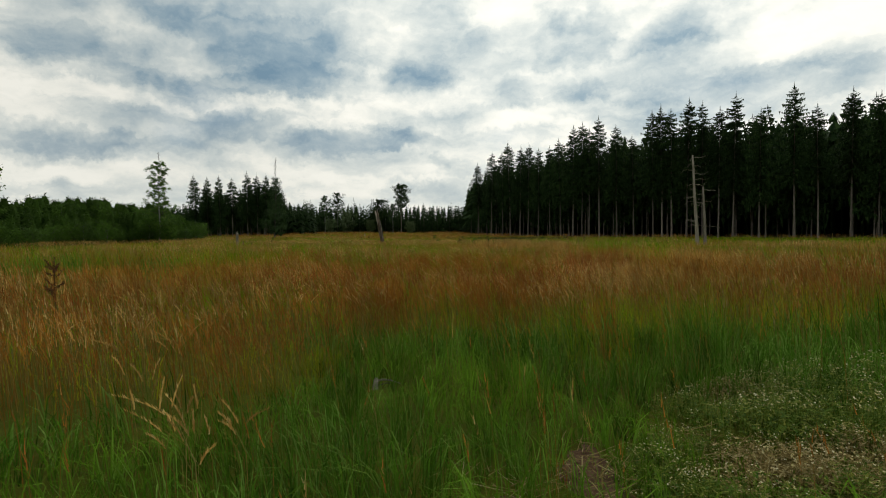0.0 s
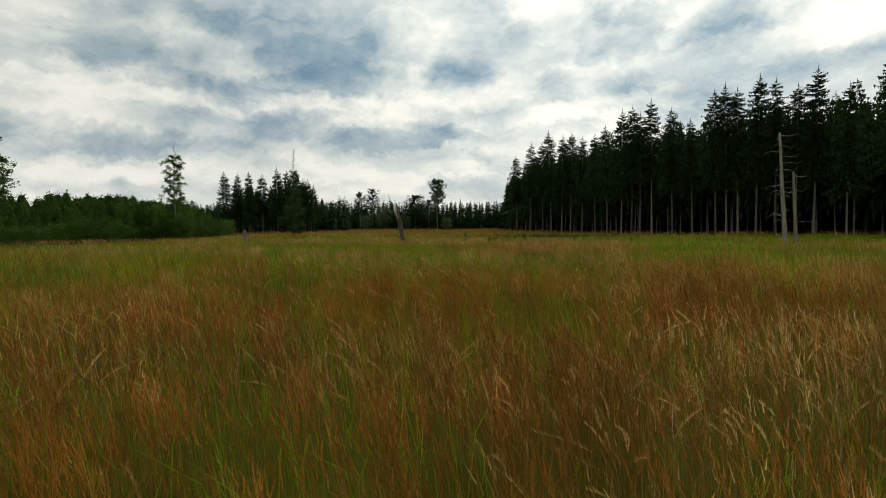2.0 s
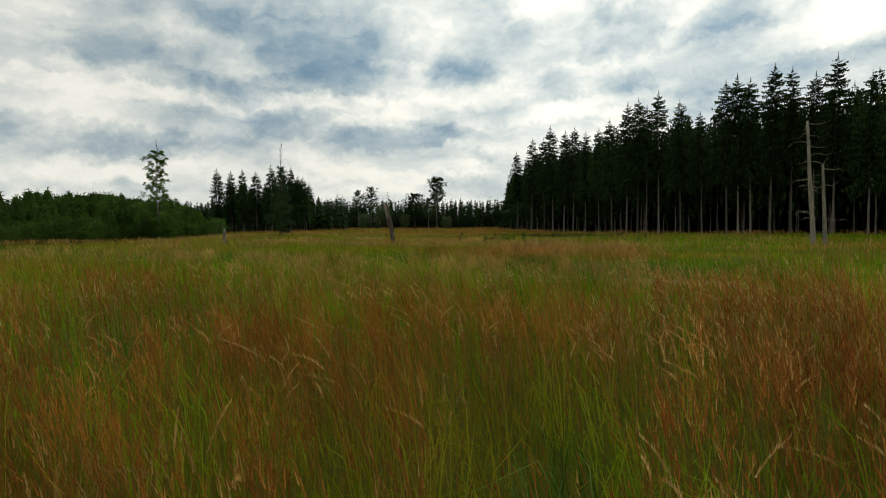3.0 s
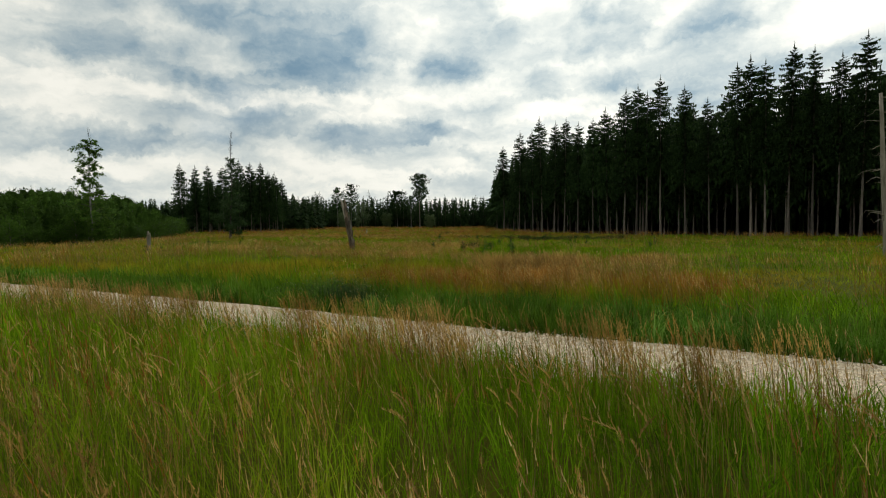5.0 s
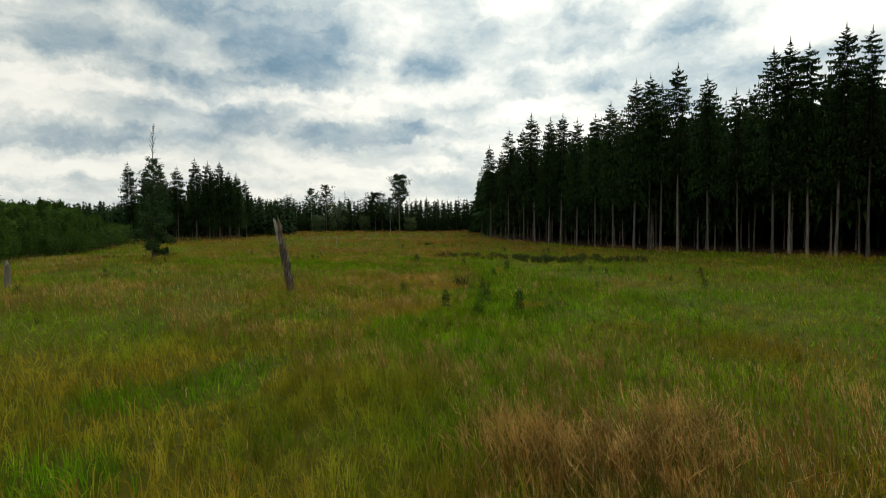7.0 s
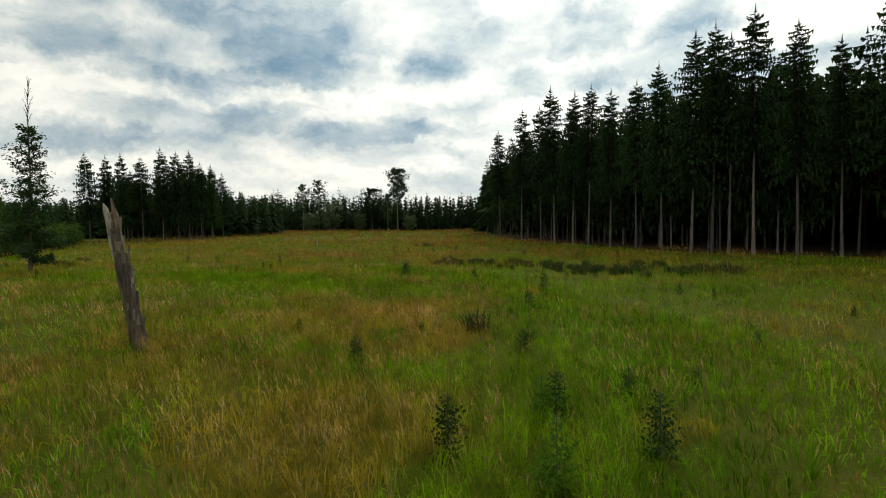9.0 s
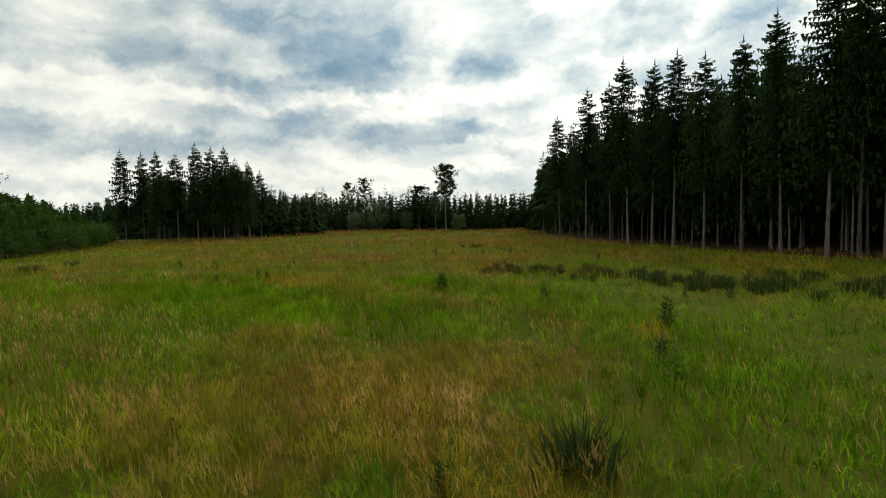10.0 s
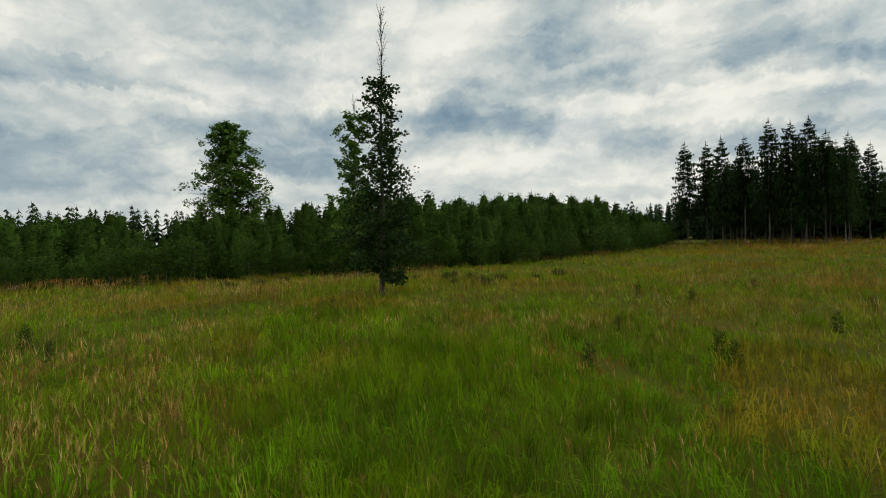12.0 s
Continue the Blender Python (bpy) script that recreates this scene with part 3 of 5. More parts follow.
def make_young_conifer(name, label, group, H, R, seed, mat, n=560, tuft=0.26):
    """A young spruce, leafy to the ground: a closed dark core with whorls of short shoots standing out of it."""
    r = random.Random(seed)
    trunk, crown = Shape(), Shape()
    trunk.tube([Vector((0, 0, -0.3)), Vector((0.02, 0, H * 0.5)), Vector((0, 0, H * 0.97))], [H * 0.011, H * 0.007, 0.012], 5)
    phase, waves = r.uniform(0, 6.28), r.randint(9, 12)

    def out(z, a):
        f = max(0.0, 1 - z / H)
        low = min(1.0, 0.62 + 1.5 * z / H)
        return R * f ** 0.68 * low * (0.86 + 0.13 * math.sin(waves * 6.28 * z / H + phase) + 0.13 * math.sin(3 * a + 9 * f + phase) + 0.08 * math.sin(5 * a - 14 * f))
    rings, k, base = 9, 8, len(crown.v)
    for i in range(rings):
        z = H * 0.93 * i / (rings - 1)
        for j in range(k):
            a = j * 6.283 / k + 0.4 * (i % 2)
            o = out(z, a) * 0.72
            crown.v.append((math.cos(a) * o, math.sin(a) * o, z))
    for i in range(rings - 1):
        for j in range(k):
            a, b = base + i * k + j, base + i * k + (j + 1) % k
            crown.t += [(a, b, b + k), (a, b + k, a + k)]
    for _ in range(n):
        z = H * (1 - math.sqrt(r.random())) * 0.98 if r.random() < 0.75 else H * r.uniform(0.45, 0.97)
        a = r.uniform(0, 6.283)
        o = out(z, a)
        c = Vector((math.cos(a), math.sin(a), 0))
        w = Vector((-math.sin(a), math.cos(a), 0))
        p = c * (o * r.uniform(0.6, 0.95)) + Vector((0, 0, z))
        L = tuft * r.uniform(0.6, 1.4) * (0.6 + 0.5 * min(1.0, o))
        tip = p + (c + Vector((0, 0, r.uniform(-0.35, 0.75)))) * L + w * r.uniform(-0.5, 0.5) * L
        s = w * L * r.uniform(0.22, 0.4) + Vector((0, 0, r.uniform(-0.25, 0.25) * L))
        crown.tri(p - s, p + s, tip)
    for j in range(7):
        a, z = j * 0.9, H * (0.86 + 0.02 * j)
        c = Vector((math.cos(a), math.sin(a), 0))
        crown.tri(Vector((0, 0, z - 0.05)), Vector((0, 0, z + 0.1)), c * 0.045 * H * (1.15 - 0.13 * j) + Vector((0, 0, z + 0.1)))
    for w in (Vector((0.035, 0, 0)), Vector((0, 0.035, 0))):
        crown.tri(Vector((0, 0, H * 0.9)) - w, Vector((0, 0, H * 0.9)) + w, Vector((0, 0, H * 1.02)))
    e = thing(name, label, "tree", group)
    part("trunk", trunk, M_BARK, e)
    part("crown", crown, mat, e)
    return e


def leaf_cloud(crown, centre, radius, n, size, r, flat=0.8, light=False):
    for _ in range(n):
        d = Vector((r.gauss(0, 1), r.gauss(0, 1), r.gauss(0, 1) * flat))
        p = centre + d * (radius * 0.5)
        a = Vector((r.uniform(-1, 1), r.uniform(-1, 1), r.uniform(-0.7, 0.7))).normalized()
        b = a.orthogonal().normalized()
        s = size * r.uniform(0.6, 1.4)
        if light:
            crown.tri(p - a * s * 0.5 - b * s * 0.35, p - a * s * 0.4 + b * s * 0.4, p + a * s * 0.7)
        else:
            crown.quad(p - a * s * 0.5, p + b * s * 0.38, p + a * s * 0.6, p - b * s * 0.38)


def make_broadleaf(name, label, group, H, base, spread, seed, leaves=2600, size=0.2, leaf_mat=None, bark_mat=None, bare=0.0, limbs=26, profile=None, dense_low=0.0, clump=0.55, light=False, rise=1.0, thin_top=0.0):
    """A leafy tree: tapered stem, limbs with twigs, leaves round the twig ends. bare: the share of its top without leaves."""
    r = random.Random(seed)
    trunk, crown, wood = Shape(), Shape(), Shape()
    k = 10
    pts = [Vector((0.012 * H * math.sin(i * 0.9 + seed) * i / k, 0.012 * H * math.cos(i * 1.1 + seed) * i / k, H * i / (k - 1))) for i in range(k)]
    pts[0].z = -0.3
    rad = [max(0.01, H * 0.0095 * (1 - i / (k - 1)) ** 0.9 * (1.3 if i == 0 else 1)) for i in range(k)]
    trunk.tube(pts, rad, 7, 0.06, r)

    def stem(z):
        f = max(0.0, min(z / H * (k - 1), k - 1.001))
        i = int(f)
        return pts[i].lerp(pts[i + 1], f - i)
    profile = profile or (lambda s: math.sin(math.pi * min(1, 0.12 + 0.88 * s)) ** 0.7)
    per = leaves // limbs
    for i in range(limbs):
        s = (i + r.random()) / limbs
        z = base + (H - base) * s
        a = i * 2.4 + r.uniform(-0.5, 0.5)
        L = spread * profile(s) * r.uniform(0.6, 1.15)
        d = Vector((math.cos(a), math.sin(a), (0.55 + 0.6 * s + r.uniform(-0.2, 0.2)) * rise))
        if s > 1 - bare:
            d = Vector((d.x * 0.4, d.y * 0.4, 1.5))
        p = stem(z * 0.97)
        mid, end = p + d * L * 0.5 + Vector((0, 0, 0.05 * L)), p + Vector((d.x, d.y, d.z * 0.8)) * L
        wood.tube([p, mid, end], [0.012 + 0.014 * L, 0.008 + 0.008 * L, 0.006], 3 if light else 4)
        leafless = s > 1 - bare
        for q in range(5):
            b = p.lerp(end, 0.3 + 0.17 * q) + Vector((r.uniform(-1, 1), r.uniform(-1, 1), r.uniform(-0.6, 0.8))) * L * 0.26
            c = p.lerp(end, 0.25 + 0.15 * q)
            if light:
                wood.tri(c - Vector((0.01, 0, 0.01)), c + Vector((0.01, 0, 0.01)), b)
            else:
                wood.tube([c, b], [0.008, 0.004], 3)
            if not leafless:
                boost = (1 + dense_low * max(0, 0.45 - s) * 3) * (1 - thin_top * s)
                leaf_cloud(crown, b, clump * (0.35 + 0.3 * L), int(per / 5 * boost), size, r, 0.8, light)
    e = thing(name, label, "tree", group)
    part("trunk", trunk, bark_mat or M_BIRCH, e, "", True)
    part("branchwork", wood, M_TWIG, e)
    part("crown", crown, leaf_mat or M_LEAF, e)
    return e


def turned(x, y, rot, s=1.0, z=None, tilt=0.0, way=0.0):
    z = float(ground_z(x, y)) if z is None else z
    return Matrix.Translation((x, y, z)) @ Matrix.Rotation(tilt, 4, Vector((math.cos(way), math.sin(way), 0))) @ Matrix.Rotation(rot, 4, "Z") @ Matrix.Scale(s, 4)


class Planter:
    """Sets out copies of a few model trees: the model itself takes the first place."""

    def __init__(self, models):
        self.models, self.used = models, set()

    def put(self, i, m):
        ob = self.models[i % len(self.models)]
        if ob.name in self.used:
            c = copy_thing(ob, m @ Matrix.Diagonal((*[1 / v for v in ob.scale], 1)))
        else:
            ob.matrix_basis = m
            c = ob
            self.used.add(ob.name)
        return c


def along(line, spacing):
    """Points along a line of the plan, with the way across it (to the right of its course)."""
    rest = 0.0
    for a, b in zip(line, line[1:]):
        L = (b - a).length
        d = (b - a) / L
        s = rest
        while s < L:
            yield a + d * s, Vector((-d.y, d.x))
            s += spacing
        rest = s - L


# trees of the forest's front row: place and height
FRONT_ROW = (
    (10.4, 148.3, 19.9), (12.8, 135.8, 21.2), (15.0, 129.6, 20.3), (16.5, 126.0, 22.3), (18.1, 121.5, 20.5), (19.3, 117.8, 20.4), (20.8, 113.2, 18.9),
    (22.3, 108.6, 18.5), (23.7, 104.6, 19.4), (25.3, 101.3, 21.2), (26.7, 100.0, 21.6), (27.8, 99.0, 20.3), (29.3, 97.7, 22.1), (31.8, 95.4, 20.1),
    (34.2, 93.4, 17.9), (36.7, 91.1, 21.6), (37.9, 90.1, 22.3), (39.0, 89.0, 21.4), (40.7, 87.3, 22.6), (42.5, 85.5, 21.7), (44.2, 83.8, 20.5),
    (45.7, 82.3, 22.3), (48.4, 80.0, 19.4), (51.8, 77.0, 22.2), (54.0, 75.1, 19.0), (56.8, 72.7, 20.5), (59.0, 70.7, 19.6),
)


def build_tall_forest():
    g = "tall spruces of the forest edge"
    front = Planter([make_spruce("spruce", "tall dark spruce with a long bare grey trunk", g, 24.0, cb, R, 100 + i, step_z=0.44, nb=10, twigs=6, top_pow=0.72, unit=1.05, girth=0.0068, ragged=0.5)
                     for i, (cb, R) in enumerate(((9.0, 3.7), (10.6, 3.3), (7.6, 3.9), (10.9, 3.2), (8.4, 3.5)))])
    back = Planter([make_spruce("spruce", "tall dark spruce standing inside the forest", "tall spruces inside the forest", 24.0, cb, 3.7, 200 + i, step_z=0.7, nb=9, twigs=2, top_pow=0.75, unit=2.1, girth=0.0050, ragged=0.4)
                    for i, cb in enumerate((6.0, 8.0, 4.5, 7.0))])
    r = random.Random(5)
    for i, (x, y, h) in enumerate(FRONT_ROW):
        front.put(i * 3 + r.randrange(2), turned(x, y, r.uniform(0, 6.28), h / 24.0, 0.0, r.uniform(-0.012, 0.012), r.uniform(0, 6.28)))
    n = 0
    for row in range(4):
        for p, across in along(EDGE, (4.2, 3.6, 3.9, 4.4)[row]):
            if row == 0 and p.x < 60.5:
                continue
            q = p + (across if across.x > 0 else -across) * (row * 3.6) + Vector((r.uniform(-1.1, 1.1), r.uniform(-1.1, 1.1)))
            h = float(np.interp(q.x, (8, 13, 20, 24, 30, 34, 42, 60), (19.0, 20.0, 20.0, 19.0, 20.6, 19.2, 21.2, 20.6))) * r.uniform(0.84, 1.0) + 0.3 * row
            m = turned(q.x, q.y, r.uniform(0, 6.28), h / 24.0, 0.0, r.uniform(-0.02, 0.02), r.uniform(0, 6.28))
            (front if row == 0 else back).put(n * 3 + r.randrange(5), m)
            n += 1


def wood_mass(name, label, places, heights, seed, mat, low=0.05, whorls=9, nb=7, fine=1.0):
    """Far spruces standing close, in one mesh."""
    r = random.Random(seed)
    s = Shape()
    for (x, y), h in zip(places, heights):
        z0 = float(ground_z(x, y))
        R = h * r.uniform(0.15, 0.21)
        if low > 0.2:
            t = Vector((x, y, z0 - 0.2))
            for w in (Vector((0.16, 0, 0)), Vector((0, 0.16, 0))):
                s.quad(t - w, t + w, t + w + Vector((0, 0, h * 0.6)), t - w + Vector((0, 0, h * 0.6)))
        for i in range(whorls):
            f = 1 - i / whorls
            z = z0 + h * (low + (1 - low) * i / whorls)
            for j in range(nb):
                a = r.uniform(0, 6.28)
                L = R * f ** 0.8 * r.uniform(0.7, 1.2) + 0.2
                o, w = Vector((math.cos(a), math.sin(a), 0)), Vector((-math.sin(a), math.cos(a), 0))
                c = Vector((x, y, z + r.uniform(-0.3, 0.3)))
                up = Vector((0, 0, h * 0.11 * min(1.0, 0.35 + f)))
                s.tri(c + up * fine + o * 0.1, c + o * L - w * L * 0.35 * fine - up * 0.4 * fine, c + o * L * 1.05 + w * L * 0.35 * fine - up * 0.2)
                s.tri(c + up * fine, c - w * L * 0.3 * fine + o * L * 0.5, c + w * L * 0.4 * fine + o * L * 0.7 - up * 0.5 * fine)
        t = Vector((x, y, z0 + h * 0.9))
        s.tri(t - Vector((0.07, 0, 0)), t + Vector((0.07, 0, 0)), t + Vector((0, 0, h * 0.1)))
        s.tri(t - Vector((0, 0.07, 0)), t + Vector((0, 0.07, 0)), t + Vector((0, 0, h * 0.1)))
    ob = new(name, mesh_of(name, s.v, s.t, [mat]))
    return tagged(ob, label, "woodland", kind="stuff")


def depth_in_forest(q):
    """Metres from the edge of the tall forest, inside it; negative outside."""
    best, side = 1e9, 1
    for a, b in zip(EDGE, EDGE[1:]):
        d = b - a
        t = max(0.0, min(1.0, (q - a).dot(d) / d.length_squared))
        g = q - a - d * t
        if g.length < best:
            best, side = g.length, (1 if g.x * -d.y + g.y * d.x > 0 else -1)
    return best * side


def build_woods():
    r = random.Random(17)
    # deep inside the tall forest
    pl, hs = [], []
    for x in np.arange(12, 132, 4.3):
        for y in np.arange(60, 232, 4.3):
            q = Vector((x + r.uniform(-1.4, 1.4), y + r.uniform(-1.4, 1.4)))
            gap = min(depth_in_forest(q), 60.0)
            if gap < 14.0 or gap > 52.0:
                continue
            pl.append((q.x, q.y))
            hs.append(float(np.interp(q.x, (8, 20, 40), (17.5, 20.0, 21.5))) * r.uniform(0.88, 1.0))
    wood_mass("inner_forest", "dark inner spruce forest behind the tall edge trees", pl, hs, 3, M_NEEDLE, 0.36, 9, 8)
    pl, hs = [], []
    for x in np.arange(12, 150, 4.2):
        for y in np.arange(60, 236, 4.2):
            q = Vector((x + r.uniform(-1.2, 1.2), y + r.uniform(-1.2, 1.2)))
            if 46.0 < depth_in_forest(q) < 66.0:
                pl.append((q.x, q.y))
                hs.append(r.uniform(17, 20))
    wood_mass("deep_forest", "dark undergrown spruce forest far inside", pl, hs, 5, M_NEEDLE, 0.02, 11, 8)
    # woods that close the far end of the meadow and the side beyond the plantation
    pl, hs = [], []
    for row in range(4):
        for x in np.arange(-160, 62, 2.3):
            q = (x + r.uniform(-1.2, 1.2), 240 + row * 4.5 + r.uniform(-1.5, 1.5))
            pl.append(q)
            hs.append(r.uniform(10.5, 13.5) + (1.2 if row > 2 else 0))
    for row in range(4):
        for y in np.arange(30, 245, 4.2):
            pl.append((-118 - row * 5 + r.uniform(-1.5, 1.5), y + r.uniform(-1.5, 1.5)))
            hs.append(r.uniform(9, 12))
    wood_mass("far_woods", "dark spruce woods closing the meadow's far side", pl, hs, 4, M_NEEDLE, 0.02, 11, 8, 0.75)
    # spruces of the far edge
    far = Planter([make_spruce("spruce", "medium dark spruce in the far edge of the meadow", "spruces of the far edge", 13.0, cb, 3.0, 300 + i, step_z=0.8, nb=8, twigs=3, top_pow=0.95, unit=1.2)
                   for i, cb in enumerate((1.5, 3.5, 2.5, 4.5))])
    n = 0
    for row in range(2):
        for x in np.arange(-112, 22, 2.9):
            if r.random() < 0.12:
                continue
            h = r.uniform(10.0, 13.5)
            if r.random() < 0.12:
                h += r.uniform(1.5, 3.5)
            far.put(n + r.randrange(4), turned(x + r.uniform(-1.3, 1.3), 236 + row * 5 + r.uniform(-1.6, 1.6), r.uniform(0, 6.28), h / 13.0))
            n += 1
    # the edge runs on past the corner of the tall forest
    side = Planter([make_spruce("spruce", "slender dark spruce at the far corner of the forest", "spruces past the forest corner", 19.0, 3.0 + 2 * i, 2.9, 330 + i, step_z=0.8, nb=8, twigs=4, unit=1.1) for i in range(3)])
    for i in range(30):
        y = 163 + i * 2.5
        side.put(i + r.randrange(3), turned(9.5 + 0.05 * (y - 160) + r.uniform(-1, 5), y, r.uniform(0, 6.28), r.uniform(15, 20) / 19.0))


def build_clump():
    """The stand of tall spruces and pines beyond the plantation."""
    g = "tall stand beyond the young plantation"
    models = Planter([make_spruce("spruce", "tall slim spruce with a pale bare stem in a small stand", g, 18.0, cb, R, 400 + i, step_z=0.45, nb=11, twigs=4, top_pow=0.75, unit=1.3, girth=0.0065, ragged=0.4)
                      for i, (cb, R) in enumerate(((5.0, 2.9), (7.0, 2.6), (3.6, 2.8), (7.6, 2.7)))])
    r = random.Random(23)
    n = 0
    # the tall ones that stand out, then the lower ones between and behind them
    for x, y, h in ((-71.6, 152.5, 17.6), (-68.6, 153.5, 17.0), (-64.2, 152.0, 17.2), (-61.2, 153.2, 16.7), (-56.4, 152.0, 18.3), (-53.8, 153.0, 17.6), (-51.2, 152.2, 17.6), (-49.4, 153.5, 15.4), (-47.8, 155.0, 12.6)):
        models.put(n, turned(x, y, r.uniform(0, 6.28), h / 18.0, None, r.uniform(-0.015, 0.015), r.uniform(0, 6.28)))
        n += 1
    for x in np.arange(-71.0, -49.5, 1.8):
        for row in range(3):
            if r.random() < 0.2:
                continue
            h = float(np.interp(x, (-72, -66, -60, -56, -52, -48), (15.0, 14.6, 14.2, 16.4, 16.4, 12.5))) * r.uniform(0.86, 1.0)
            models.put(n + r.randrange(4), turned(x + r.uniform(-0.9, 0.9), 156 + row * 4.4 + r.uniform(-1.2, 1.2), r.uniform(0, 6.28), h / 18.0, None, r.uniform(-0.03, 0.03), r.uniform(0, 6.28)))
            n += 1
    pl, hs = [], []
    for row in range(5):
        for x in np.arange(-96, -47, 2.6):
            pl.append((x + r.uniform(-1.0, 1.0) + 0.5 * row, 174 + row * 5 + r.uniform(-1.5, 1.5)))
            hs.append(r.uniform(9.0, 11.5))
    wood_mass("stand_backing", "dark dense spruce wood close behind the tall stand", pl, hs, 9, M_NEEDLE, 0.02, 17, 11, 0.55)
    # lower woods running from the stand to the far edge
    low = Planter([make_spruce("spruce", "medium dark spruce with a bare lower stem", "woods behind the tall stand", 13.0, 4.0 + i, 2.8, 440 + i, step_z=0.8, nb=8, twigs=3, top_pow=0.9, unit=1.2) for i in range(3)])
    for i in range(55):
        s = r.random()
        x, y = -58 - 30 * r.random() + 10 * s, 172 + 60 * s
        low.put(i, turned(x, y, r.uniform(0, 6.28), r.uniform(10.5, 13.5) / 13.0))


# front of the young plantation, from the near end to the far stand
FRONT = [Vector(p) for p in ((-60.0, 30.0), (-52.5, 52.0), (-51.0, 62.0), (-52.5, 72.0), (-51.5, 82.0), (-50.0, 92.0), (-50.0, 103.0), (-54.5, 115.0), (-60.0, 128.0), (-67.0, 140.0), (-73.0, 149.0))]


def build_plantation():
    g = "young mixed plantation"
    spr = Planter([make_young_conifer("young_spruce", "young green spruce in a dense plantation", g, 7.0, (2.3, 2.0, 2.6, 2.2, 2.4)[i], 500 + i, M_YOUNG, 620, 0.30) for i in range(5)])
    inner = Planter([make_young_conifer("young_spruce", "young dark green spruce inside a dense plantation", g, 7.0, 2.5, 560 + i, M_YOUNG, 330, 0.40) for i in range(4)])
    bir = Planter([make_broadleaf("young_birch", "young leafy birch in a dense plantation", g, 7.5, 0.3, 1.9, 520 + i, 1350, 0.24, M_LEAF, limbs=22, clump=0.85, light=True, rise=0.8, profile=lambda s: 0.7 + 0.9 * s if s < 0.3 else 0.97 - 0.95 * (s - 0.3)) for i in range(3)])
    shr = Planter([make_broadleaf("willow_shrub", "low round willow shrub at the plantation edge", "shrubs at the plantation edge", 3.0, 0.1, 1.7, 540 + i, 1100, 0.2, M_LEAF, limbs=16, clump=0.95, light=True, profile=lambda s: 1.0 - 0.45 * s) for i in range(3)])
    r = random.Random(31)
    n = 0
    for row in range(9):
        for p, across in along(FRONT, 1.9 if row < 3 else 2.9):
            a = across if across.x < 0 else -across
            q = p + a * (row * 3.0 + 0.8) + Vector((r.uniform(-0.9, 0.9), r.uniform(-0.9, 0.9)))
            if q.y > 148 and q.x > -73:
                continue
            h = float(np.interp(q.y, (60, 75, 88, 100, 107, 120, 140), (6.5, 6.7, 7.7, 8.6, 8.3, 9.4, 9.4))) * r.uniform(0.80, 1.02)
            h *= (0.50, 0.68, 0.86, 0.95, 1.0, 1.04, 1.08, 1.1, 1.12)[row]
            if r.random() < (0.30, 0.42, 0.42, 0.34, 0.25, 0.2, 0.15, 0.1, 0.0)[row]:
                bir.put(n + r.randrange(3), turned(q.x, q.y, r.uniform(0, 6.28), h * 0.86 / 7.5))
            else:
                (spr if row < 3 else inner).put(n + r.randrange(3), turned(q.x, q.y, r.uniform(0, 6.28), h / 7.0))
            n += 1
    for p, across in along(FRONT, 2.1):
        a = across if across.x < 0 else -across
        q = p - a * r.uniform(0.0, 1.6)
        shr.put(n, turned(q.x, q.y, r.uniform(0, 6.28), r.uniform(0.4, 1.0)))
        n += 1
    # shrubs round the foot of the slim aspen
    for x, y, k in ((-46.2, 85.6, 0.75), (-45.6, 87.6, 0.9), (-47.6, 85.2, 1.0), (-46.4, 89.2, 1.0), (-48.6, 86.6, 1.15), (-48.2, 89.0, 1.2)):
        shr.put(n, turned(x, y, r.uniform(0, 6.28), k))
        n += 1


